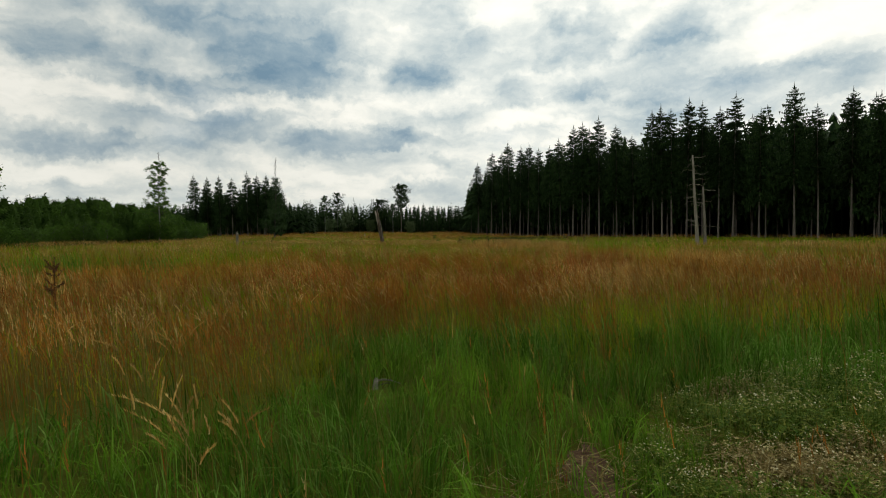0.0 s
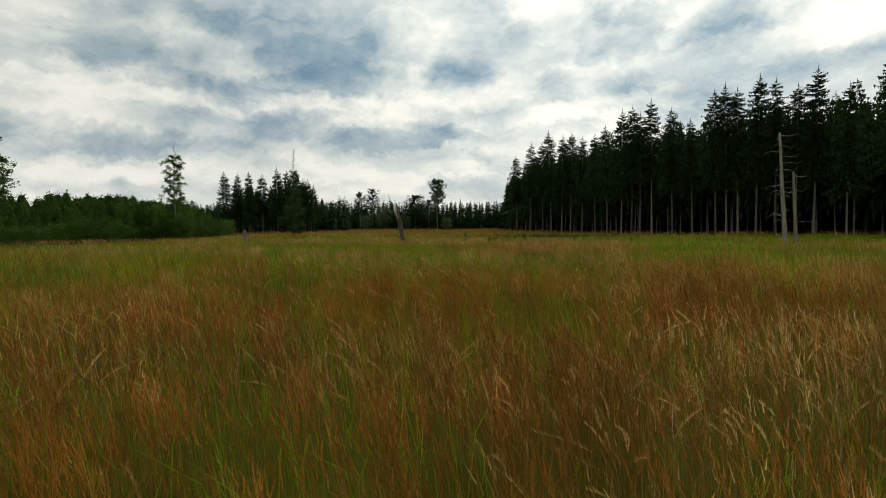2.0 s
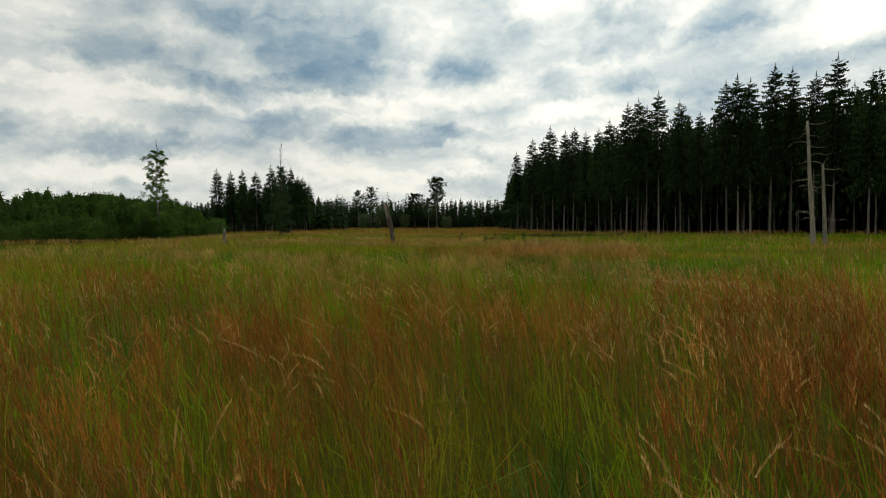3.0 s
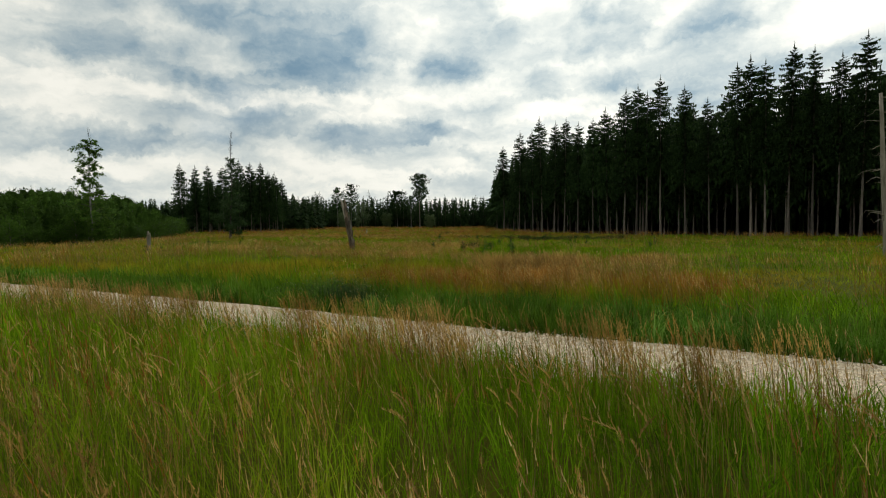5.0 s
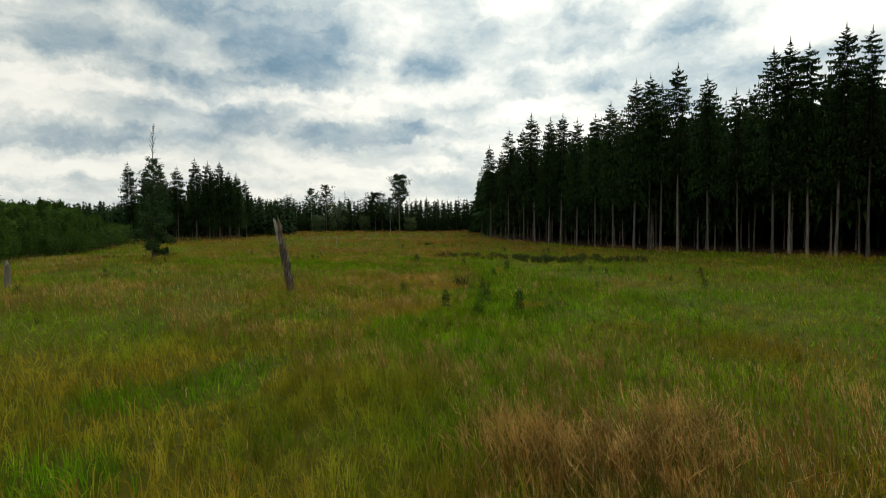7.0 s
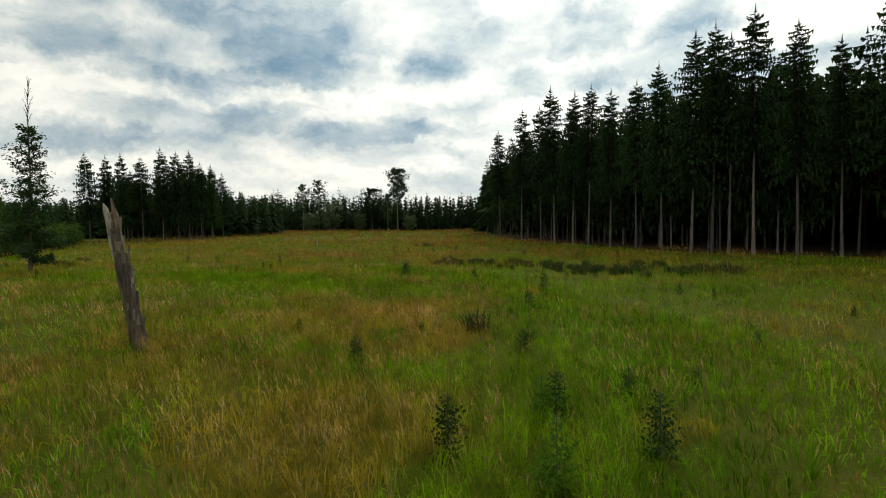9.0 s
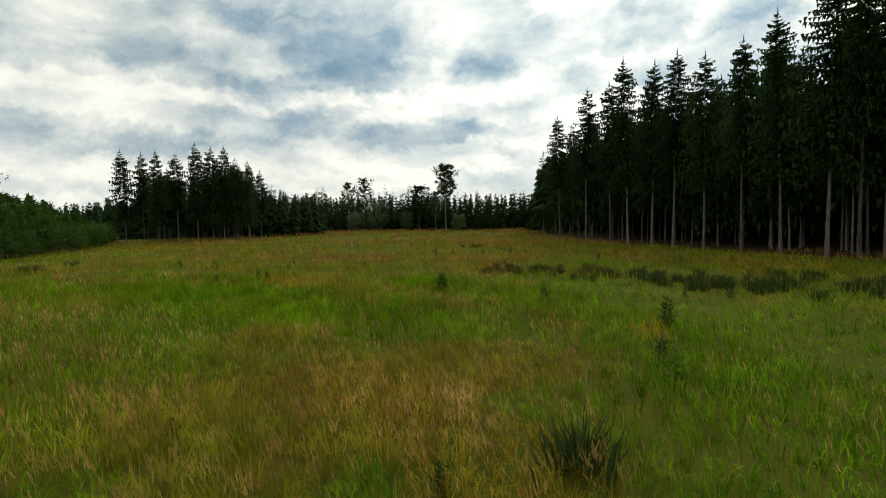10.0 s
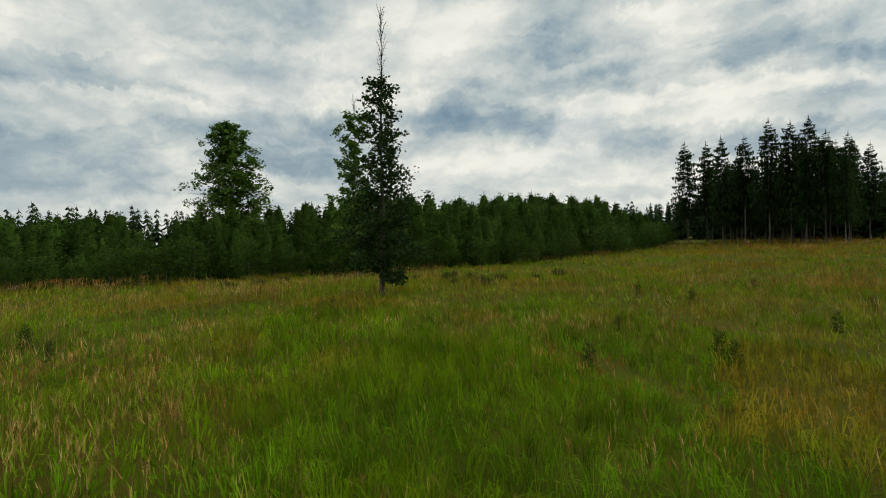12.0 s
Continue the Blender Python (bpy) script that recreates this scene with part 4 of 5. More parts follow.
def build_single_trees():
    def birch_width(s):
        return float(np.interp(s, (0.0, 0.08, 0.22, 0.33, 0.45, 0.70, 1.0), (0.55, 0.95, 1.0, 0.85, 0.58, 0.36, 0.30)))
    e = make_broadleaf("birch", "lone birch with dark dense lower crown and bare dead top", "", 13.0, 0.8, 1.85, 61, 10500, 0.135, M_LEAF_DARK, M_TWIG, bare=0.25, limbs=64, profile=birch_width, dense_low=1.6, clump=0.50, rise=0.8, thin_top=0.55)
    e.matrix_basis = turned(-26.7, 83.4, 0.4, 1.0, None, 0.04, 2.09)
    e = make_broadleaf("aspen", "slim aspen with loose bright leaves rising over the plantation", "", 15.1, 0.6, 2.6, 64, 7600, 0.215, M_ASPEN, bare=0.10, limbs=58, dense_low=1.4, profile=lambda s: float(np.interp(s, (0.0, 0.3, 0.5, 0.65, 0.8, 1.0), (1.1, 1.1, 0.62, 0.62, 0.50, 0.16))), clump=0.40, rise=0.55)
    e.matrix_basis = turned(-47.0, 87.3, 1.0)
    e = make_broadleaf("aspen", "bushy aspen with a full conical crown over the plantation", "", 17.4, 1.0, 4.7, 67, 21000, 0.31, M_ASPEN, bare=0.0, limbs=120, profile=lambda s: float(np.interp(s, (0.0, 0.2, 0.45, 0.7, 0.9, 1.0), (0.8, 1.0, 0.95, 0.72, 0.48, 0.25))), clump=0.40, rise=0.35)
    e.matrix_basis = turned(-71.0, 78.2, 2.0)
    e = make_broadleaf("pine", "tall lone pine with a bare pale trunk and tufted crown", "", 20.6, 11.2, 3.7, 71, 5600, 0.36, M_LEAF_DARK, M_BARK, limbs=34, profile=lambda s: 0.3 + 0.7 * math.sin(math.pi * (0.12 + 0.8 * s)), clump=0.62, rise=0.5)
    e.matrix_basis = turned(-17.2, 221.0, 0.0)
    for x, y, h, w, low, seed, nl in ((-27.5, 232.0, 15.0, 4.2, 4.0, 73, 3600), (-46.4, 233.0, 18.0, 3.0, 7.5, 74, 1900), (-52.0, 233.0, 16.8, 3.0, 7.0, 75, 1500), (-21.5, 229.0, 13.0, 2.4, 4.0, 76, 1600)):
        e = make_broadleaf("oak", "broad-leaved tree in front of the far spruces", "trees of the far edge", h, low, w, seed, nl, 0.42, M_LEAF_DARK, limbs=26, clump=0.6)
        e.matrix_basis = turned(x, y, seed * 1.0)
    for x, y, h, seed in ((-63.0, 227.0, 6.6, 81), (-48.5, 228.0, 5.2, 82), (-42.0, 231.0, 9.0, 83), (-14.0, 230.0, 4.0, 84), (-31.5, 231.0, 5.0, 85)):
        e = make_broadleaf("round_bush", "round grey-green bush at the far edge of the meadow", "bushes of the far edge", h, 0.2, h * 0.52, seed, 2400, 0.34, M_SALLOW, limbs=28, clump=0.7, profile=lambda s: math.sin(math.pi * (0.22 + 0.6 * s)))
        e.matrix_basis = turned(x, y, seed * 1.0)


build_tall_forest()
build_woods()
build_clump()
build_plantation()
build_single_trees()


# ---------- dead stems ----------
def build_snags():
    r = random.Random(91)
    # the split stem close to the flight line
    e = thing("dead_tree", "leaning grey broken tree trunk split at its top", "dead tree")
    s = Shape()
    def axis(z):
        return Vector((-0.70 * z / 4.3 - 0.02 * z, 0.06 * z / 4.3, z))
    zs = [-0.25, 0.05, 0.35, 0.8, 1.3, 1.8, 2.3, 2.8]
    s.tube([axis(z) for z in zs], [0.32, 0.25, 0.215, 0.20, 0.195, 0.19, 0.185, 0.17], 16, 0.16, r)
    part("stem", s, M_DEAD, e)
    s = Shape()
    s.tube([axis(2.5) + Vector((0.07, 0, 0)), axis(3.1) + Vector((0.075, 0, 0)), axis(3.6) + Vector((0.09, 0, 0)), axis(3.95) + Vector((0.10, 0, 0)), axis(4.05) + Vector((0.12, 0, 0)), axis(4.42) + Vector((0.10, 0, 0))], [0.12, 0.115, 0.10, 0.095, 0.055, 0.015], 9, 0.25, r)
    part("prong", s, M_DEAD, e)
    s = Shape()
    s.tube([axis(2.5) + Vector((-0.08, 0, 0)), axis(3.1) + Vector((-0.10, 0, 0)), axis(3.7) + Vector((-0.115, 0, 0)), axis(4.1) + Vector((-0.13, 0, 0)), axis(4.27) + Vector((-0.15, 0, 0))], [0.105, 0.10, 0.085, 0.065, 0.02], 9, 0.22, r)
    part("prong", s, M_SNAG, e)
    s = Shape()
    s.tube([axis(2.9) + Vector((-0.01, -0.08, 0)), axis(3.4) + Vector((-0.01, -0.09, 0)), axis(3.75) + Vector((0.0, -0.07, 0))], [0.06, 0.05, 0.012], 7, 0.25, r)
    part("prong", s, M_DEAD, e)
    for i in range(48):
        s = Shape()
        z, a = r.uniform(0.1, 3.6), r.uniform(0, 6.28)
        o, w = Vector((math.cos(a), math.sin(a), 0)), Vector((-math.sin(a), math.cos(a), 0))
        p = axis(z) + o * (0.205 if z < 2.6 else 0.17)
        h, b = r.uniform(0.2, 0.6), r.uniform(0.025, 0.06)
        s.quad(p - w * b, p + w * b, p + w * b * 0.5 + Vector((0, 0, h)) + o * 0.01, p - w * b * 0.4 + Vector((0, 0, h * 0.9)) + o * 0.03)
        s.quad(p - w * b - o * 0.04, p - w * b, p - w * b * 0.4 + Vector((0, 0, h * 0.9)) + o * 0.03, p - w * b * 0.4 + Vector((0, 0, h * 0.9)) - o * 0.03)
        part("bark_strip", s, M_SNAG if i % 3 == 0 else M_BARK, e)
    e.matrix_basis = turned(-7.25, 63.9, 0)
    # two dry stems before the forest
    for x, y, h, rad, tilt, nbr, seed in ((25.0, 51.2, 8.9, 0.15, -0.06, 34, 1), (25.65, 51.0, 5.8, 0.13, -0.035, 6, 2)):
        r = random.Random(seed)
        e = thing("dead_spruce", "dry pale dead spruce stem with a few bare branches" if nbr > 10 else "short broken dead spruce stem without bark", "dead tree", "dry stems before the forest")
        s = Shape()
        pts = [Vector((tilt * z + 0.02 * math.sin(z), 0.01 * z, z)) for z in np.linspace(-0.3, h, 9)]
        s.tube(pts, [rad * (1.25 - 0.75 * i / 8) for i in range(9)], 9, 0.07, r)
        part("stem", s, M_SNAG, e, "", True)
        for i in range(nbr):
            z = r.uniform(0.6, h * 0.99)
            sg = 1 if i % 2 else -1
            a = (0 if sg > 0 else math.pi) + r.uniform(-1.0, 1.0)
            L = r.uniform(0.4, 1.7)
            p = Vector((tilt * z, 0.01 * z, z))
            b = Shape()
            o = Vector((math.cos(a), math.sin(a), 0))
            e1 = p + o * L * 0.45 + Vector((0, 0, r.uniform(-0.12, 0.14)))
            b.tube([p, e1, e1 + o * L * 0.3 + Vector((r.uniform(-0.1, 0.1), 0, r.uniform(-0.2, 0.08))), p + o * L + Vector((r.uniform(-0.1, 0.1), 0, r.uniform(-0.4, 0.2)))], [0.022, 0.015, 0.010, 0.004], 4)
            part("branch", b, M_SNAG, e)
        e.matrix_basis = turned(x, y, 0)
    # low broken stumps
    for x, y, h, rad, seed in ((-25.9, 66.0, 1.65, 0.17, 5), (-18.7, 126.2, 1.1, 0.10, 6)):
        r = random.Random(seed)
        e = thing("tree_stump", "weathered pale broken stump in the grass", "stump", "stumps in the meadow")
        s = Shape()
        s.tube([Vector((0.02 * i, 0, z)) for i, z in enumerate((-0.2, 0.2, 0.6, h * 0.7, h * 0.92))], [rad * 1.3, rad * 1.05, rad, rad * 0.95, rad * 0.8], 10, 0.12, r)
        part("stem", s, M_SNAG, e)
        for j in range(4):
            a = j * 1.57 + 0.4
            sp = Shape()
            p = Vector((math.cos(a) * rad * 0.5 + 0.06, math.sin(a) * rad * 0.5, h * 0.85))
            sp.tube([p, p + Vector((0, 0, h * r.uniform(0.06, 0.22)))], [rad * 0.42, rad * 0.08], 5, 0.2, r)
            part("splinter", sp, M_SNAG, e)
        e.matrix_basis = turned(x, y, 0)


build_snags()


# ---------- small growth in the meadow ----------
def build_young_spruces():
    g = "small spruces in the meadow"
    dark = Planter([make_spruce("small_spruce", "small dark planted spruce standing in the grass", g, 1.6, 0.05, 0.48, 600 + i, M_SEEDLING, step_z=0.11, nb=9, twigs=3, droop=0.0, unit=0.3) for i in range(3)])
    fresh = Planter([make_spruce("small_larch", "small fresh green larch standing in the grass", g, 1.7, 0.05, 0.6, 620 + i, M_FRESH, step_z=0.17, nb=7, twigs=5, droop=-0.1, unit=0.4) for i in range(2)])
    r = random.Random(47)
    spots = ((1.9, 56.8, 1.7), (5.1, 56.8, 1.7), (3.8, 58.2, 1.5), (5.1, 71.2, 1.3), (6.5, 75.7, 1.6), (5.5, 59.5, 1.0), (10.3, 63.4, 0.9), (-0.5, 62.0, 1.35), (-1.3, 82.7, 1.5), (12.7, 74.1, 0.9),
             (13.4, 72.2, 0.9), (7.1, 60.0, 0.7), (0.9, 65.3, 0.8), (-3.3, 66.4, 0.7), (3.8, 63.0, 1.1), (-20.9, 93.0, 1.2), (-18.7, 93.7, 1.1), (-11.7, 87.1, 1.0), (-16.0, 87.6, 0.8), (3.1, 79.2, 1.5), (18.7, 69.0, 1.3), (-24.0, 80.6, 0.9))
    for i, (x, y, h) in enumerate(spots):
        dark.put(i, turned(x, y, r.uniform(0, 6.28), 0.60 * h / 1.6))
    for i in range(46):
        x, y = r.uniform(-24, 18), r.uniform(58, 112)
        if math.hypot(x + 2, y - 72) < 13:
            continue
        dark.put(i, turned(x, y, r.uniform(0, 6.28), r.uniform(0.4, 0.75) / 1.6))
    for i, (x, y, h) in enumerate(((3.3, 55.6, 1.8), (3.5, 58.0, 1.5), (5.0, 70.0, 1.4), (-1.2, 82.9, 1.6), (4.2, 64.5, 1.1), (9.7, 46.8, 0.8), (-12.0, 47.4, 0.8))):
        fresh.put(i, turned(x, y, r.uniform(0, 6.28), 0.58 * h / 1.7))


def tuft_shape(n, h, spread, w, r):
    s = Shape()
    for _ in range(n):
        a, d = r.uniform(0, 6.28), abs(r.gauss(0, 0.4)) * spread
        p = Vector((math.cos(a) * d, math.sin(a) * d, -0.05))
        o = Vector((math.cos(a), math.sin(a), 0)) * r.uniform(0.05, 0.45) * h
        b = r.uniform(0, 6.28)
        side = Vector((math.cos(b), math.sin(b), 0)) * w
        hh = h * r.uniform(0.6, 1.1)
        m = p + o * 0.35 + Vector((0, 0, hh * 0.62))
        k = len(s.v)
        s.v += [tuple(p - side), tuple(p + side), tuple(m + side * 0.8), tuple(m - side * 0.8), tuple(p + o + Vector((0, 0, hh)))]
        s.t += [(k, k + 1, k + 2), (k, k + 2, k + 3), (k + 3, k + 2, k + 4)]
    return s


def build_rushes():
    r = random.Random(53)
    models = []
    for i in range(3):
        e = thing("rush_tuft", "dark dense rush tuft in the meadow", "tuft", "dark rush tufts")
        part("tuft", tuft_shape(110, 0.9, 0.85, 0.026, r), M_RUSH, e)
        models.append(e)
    pl = Planter(models)
    pl.put(0, turned(2.6, 66.1, 0, 0.85))
    n = 1
    band = [Vector(q) for q in ((0.5, 93.5), (3.5, 91.2), (7.0, 88.6), (10.0, 86.0), (13.5, 84.6), (17.0, 84.0), (20.0, 83.5))]
    for q, _ in along(band, 0.19):
        thick = 0.4 if q.x < 8 else 1.0
        if r.random() < 0.55 + 0.35 * thick:
            pl.put(n, turned(q.x + r.gauss(0, 0.5), q.y + r.gauss(0, 1.1 + 0.9 * thick), r.uniform(0, 6.28), r.uniform(0.35, 0.6) + 0.12 * thick))
            n += 1
    for x, y in ((-1.4, 121.5), (-2.6, 121), (-36.7, 90.2), (-38.1, 93), (-33.2, 98.0), (-43, 80), (-30, 90), (-41, 76), (-31.0, 92.5)):
        for _ in range(3):
            pl.put(n, turned(x + r.gauss(0, 1.0), y + r.gauss(0, 0.8), r.uniform(0, 6.28), r.uniform(0.4, 0.65)))
            n += 1


def build_weeds():
    """Clumps of small white-flowered weeds and dry stalks."""
    r = random.Random(59)

    def make(label, leaf_mat, n_stems, h, spread, flowers):
        e = thing("flowering_weed", label, "wild plant", "flowering weeds")
        st, fl = Shape(), Shape()
        for _ in range(n_stems):
            a, d = r.uniform(0, 6.28), math.sqrt(r.random()) * spread
            p = Vector((math.cos(a) * d, math.sin(a) * d, -0.03))
            hh = h * r.uniform(0.7, 1.05) * (1 - 0.62 * (d / spread) ** 2)
            o = Vector((math.cos(a) * d * 0.35 + r.uniform(-0.08, 0.08), math.sin(a) * d * 0.35 + r.uniform(-0.08, 0.08), hh))
            b = r.uniform(0, 3.14)
            w = Vector((math.cos(b), math.sin(b), 0)) * 0.0035
            st.tri(p - w, p + w, p + o)
            for q in range(5):
                c = p + o * r.uniform(0.15, 0.95)
                la = r.uniform(0, 6.28)
                lo = Vector((math.cos(la), math.sin(la), r.uniform(-0.2, 0.6))) * r.uniform(0.03, 0.075)
                lw = lo.cross(Vector((0, 0, 1))).normalized() * 0.009
                st.tri(c - lw, c + lw, c + lo)
            if flowers and r.random() < (0.75 if math.sin(p.x * 9 + 1.3) * math.cos(p.y * 8) > 0.15 else 0.06):
                for q in range(flowers):
                    c = p + o + Vector((r.gauss(0, 0.025), r.gauss(0, 0.025), r.uniform(-0.03, 0.02)))
                    s = r.uniform(0.006, 0.0115)
                    t = Vector((r.uniform(-0.5, 0.5), r.uniform(-0.5, 0.5), 1)).normalized()
                    u = t.orthogonal().normalized()
                    v = t.cross(u)
                    fl.quad(c - u * s - v * s * 0.3, c + v * s, c + u * s, c - v * s + t * s * 0.4)
        part("foliage", st, leaf_mat, e)
        if flowers:
            tagged(part("bloom", fl, M_PETAL, e, "small white daisy-like flowers"), kind="stuff")
        return e
    green = Planter([make("bushy weed with many small white daisy flowers", M_WEED, 260, 0.5, 0.45, 2) for _ in range(2)])
    dry = Planter([make("dry brown flowering weed gone to pale seed", M_DRY, 260, 0.4, 0.45, 2) for _ in range(2)])
    for i, (x, y, s) in enumerate(((2.85, 4.8, 1.0), (3.3, 5.2, 0.8), (4.3, 5.4, 1.1), (4.0, 6.0, 0.9), (1.75, 3.6, 0.8), (3.85, 4.7, 1.0), (1.7, 4.1, 0.7), (5.2, 6.2, 1.0), (3.0, 3.5, 0.9), (2.1, 3.4, 0.9), (2.0, 4.5, 0.7), (3.3, 4.9, 0.9), (4.8, 5.3, 0.9), (3.6, 5.7, 0.8), (4.6, 6.4, 0.8), (2.6, 5.5, 0.7))):
        green.put(i, turned(x, y, r.uniform(0, 6.28), s))
    verge = Planter([make("tall dark green weed with a few cream flower sprays", M_LEAF_DARK, 230, 1.05, 0.5, 2) for _ in range(2)])
    for i, (x, y, s) in enumerate(((-3.1, 36.9, 0.85), (-2.5, 36.6, 0.9), (-1.9, 36.2, 1.0), (-1.4, 35.8, 1.0), (-0.9, 35.5, 1.0), (-0.4, 35.2, 0.85), (-1.6, 36.6, 0.95), (-0.8, 36.1, 0.9), (0.1, 35.0, 0.65))):
        verge.put(i, turned(x, y, r.uniform(0, 6.28), s))
    for i, (x, y, s) in enumerate(((2.55, 3.9, 0.95), (2.95, 3.95, 0.9), (2.7, 4.2, 0.75), (3.5, 4.35, 0.8), (3.4, 6.0, 0.8), (3.8, 6.3, 0.7))):
        dry.put(i, turned(x, y, r.uniform(0, 6.28), s))


def build_bare_earth():
    """Two worn spots of brown earth with fallen stalks lying on them."""
    r = random.Random(83)
    for cx, cy, rx, ry in ((1.22, 4.2, 0.26, 0.62), (0.38, 3.7, 0.36, 0.2)):
        rings, k = 7, 26
        pts, tris = [(cx, cy, float(ground_z(cx, cy)) + 0.07)], []
        for i in range(1, rings + 1):
            for j in range(k):
                a = j * 2 * math.pi / k
                f = i / rings * (1 + 0.2 * math.sin(3 * a + cx * 9) + 0.1 * math.sin(7 * a))
                x, y = cx + math.cos(a) * rx * f, cy + math.sin(a) * ry * f
                pts.append((x, y, float(ground_z(x, y)) + 0.065 * (1 - (i / rings) ** 3) - 0.012 + r.uniform(-0.012, 0.012)))
        tris += [(0, 1 + j, 1 + (j + 1) % k) for j in range(k)]
        for i in range(rings - 1):
            for j in range(k):
                a, b = 1 + i * k + j, 1 + i * k + (j + 1) % k
                tris += [(a, a + k, b + k), (a, b + k, b)]
        tagged(new("bare_earth", mesh_of("bare_earth", pts, tris, [M_EARTH], None, True)), "worn spot of bare brown earth in the grass", "ground", kind="structure")
    s = Shape()
    for _ in range(420):
        x, y = r.choice(((1.22, 4.2), (0.38, 3.7), (2.6, 4.2), (2.3, 4.6), (4.3, 6.9)))
        x, y = x + r.gauss(0, 0.18), y + r.gauss(0, 0.3)
        a, L = r.uniform(0, 6.28), r.uniform(0.08, 0.35)
        p = Vector((x, y, float(ground_z(x, y)) + r.uniform(0.05, 0.13)))
        d, w = Vector((math.cos(a), math.sin(a), r.uniform(-0.1, 0.25))) * L, Vector((-math.sin(a), math.cos(a), 0.3)) * 0.004
        s.quad(p - w, p + w, p + d + w * 0.5, p + d - w * 0.5)
    tagged(new("fallen_stalks", mesh_of("fallen_stalks", s.v, s.t, [M_DRY])), "dry fallen stalks lying on bare earth", "dead grass", kind="stuff")


def build_dock():
    """A tall dry dock stalk, and a broken stub lying in the grass."""
    r = random.Random(77)
    e = thing("dock_plant", "tall dry dark brown dock stalk gone to seed", "wild plant")
    st, sd = Shape(), Shape()
    st.tube([Vector((0, 0, -0.1)), Vector((0.02, 0, 0.7)), Vector((0.0, 0.02, 1.25)), Vector((0.02, 0, 1.72))], [0.011, 0.009, 0.007, 0.003], 5)
    for i in range(16):
        z, a = r.uniform(0.8, 1.5), r.uniform(0, 6.28)
        p = Vector((0.01, 0.01, z))
        q = p + Vector((math.cos(a) * 0.16, math.sin(a) * 0.16, r.uniform(0.1, 0.25)))
        st.tube([p, q], [0.005, 0.002], 3)
        for k in range(9):
            leaf_cloud(sd, p.lerp(q, 0.3 + 0.08 * k), 0.02, 3, 0.03, r)
    for k in range(40):
        leaf_cloud(sd, Vector((0.015, 0, r.uniform(1.1, 1.72))), 0.025, 3, 0.03, r)
    part("stalk", st, M_DOCK, e)
    part("seed_head", sd, M_DOCK, e)
    e.matrix_basis = turned(-7.0, 9.4, 0.0, 0.9)
    e = thing("broken_stub", "pale broken stub with a dead branch lying in the grass", "dead wood")
    s = Shape()
    s.tube([Vector((0, 0, -0.1)), Vector((0.01, 0, 0.1)), Vector((0.03, 0, 0.24)), Vector((0.045, 0, 0.33))], [0.10, 0.085, 0.075, 0.03], 9, 0.2, r)
    part("stem", s, M_SNAG, e)
    s = Shape()
    s.tube([Vector((0.03, 0.02, 0.24)), Vector((0.25, 0.05, 0.27)), Vector((0.45, 0.02, 0.25)), Vector((0.72, 0.0, 0.16))], [0.03, 0.026, 0.022, 0.008], 6, 0.15, r)
    part("branch", s, M_SNAG, e)
    s = Shape()
    s.tube([Vector((0.0, 0.1, 0.05)), Vector((0.3, 0.2, 0.12)), Vector((0.5, 0.22, 0.1))], [0.02, 0.016, 0.006], 5, 0.15, r)
    part("branch", s, M_TWIG, e)
    e.matrix_basis = turned(-0.88, 6.6, 0.0, 0.45)


build_bare_earth()
build_dock()
build_young_spruces()
build_rushes()
build_weeds()


# ---------- grass ----------
def inside(x, y, line, sign):
    """True where a point lies beyond a line of the plan, on its far (+1) or near (-1) side in x."""
    ys = [p.y for p in line]
    xs = [p.x for p in line]
    o = np.argsort(ys)
    lx = np.interp(y, np.array(ys)[o], np.array(xs)[o])
    return sign * (x - lx) > 0


def from_line(x, y):
    """Metres from the open middle line of the meadow."""
    a, b, c, e = (1.2, -1.0), (2.2, 60.0), (-5.0, 79.0), (-13.0, 81.0)
    best = None
    for (ax, ay), (bx, by) in ((a, b), (b, c), (c, e)):
        dx, dy = bx - ax, by - ay
        t = np.clip(((x - ax) * dx + (y - ay) * dy) / (dx * dx + dy * dy), 0, 1)
        d = np.hypot(x - ax - t * dx, y - ay - t * dy)
        best = d if best is None else np.minimum(best, d)
    return best


# dry clumps and damp green spots of the meadow: place, half widths, strength
DRY_SPOTS = ((4.3, 41.8, 2.6, 1.6, 0.4), (9.0, 55.6, 2.4, 2.0, 0.6), (-2.9, 61.2, 1.8, 2.4, 0.35), (-30.0, 78.8, 2.2, 4.5, 0.8), (-8.0, 84.8, 2.0, 2.0, 0.55), (2.3, 7.3, 0.5, 0.5, 0.6), (-9.0, 76.0, 2.0, 3.0, 0.4), (-16.0, 84.0, 3.0, 4.0, 0.5))
DAMP_SPOTS = ((13.0, 73.0, 4.5, 2.2, 0.9), (-1.6, 85.6, 2.2, 3.5, 0.9), (-12.0, 79.8, 4.0, 2.6, 0.8), (-7.6, 77.2, 3.5, 2.5, 0.6), (3.0, 48.5, 0.9, 4.0, 0.8), (3.8, 58.0, 0.7, 6.0, 0.7), (4.6, 68.0, 0.8, 7.0, 0.8), (5.0, 81.0, 1.0, 5.0, 0.7), (-3.0, 46.5, 2.0, 1.5, 0.5), (-6.5, 29.8, 4.0, 2.2, 0.95), (7.5, 26.5, 2.2, 2.6, 0.7))


def damp(x, y):
    """Share of wet ground over the plan, 0..1."""
    v = np.zeros(np.shape(x))
    for cx, cy, rx, ry, much in DAMP_SPOTS:
        v = np.maximum(v, much * np.exp(-((x - cx) / rx) ** 2 - ((y - cy) / ry) ** 2))
    return v


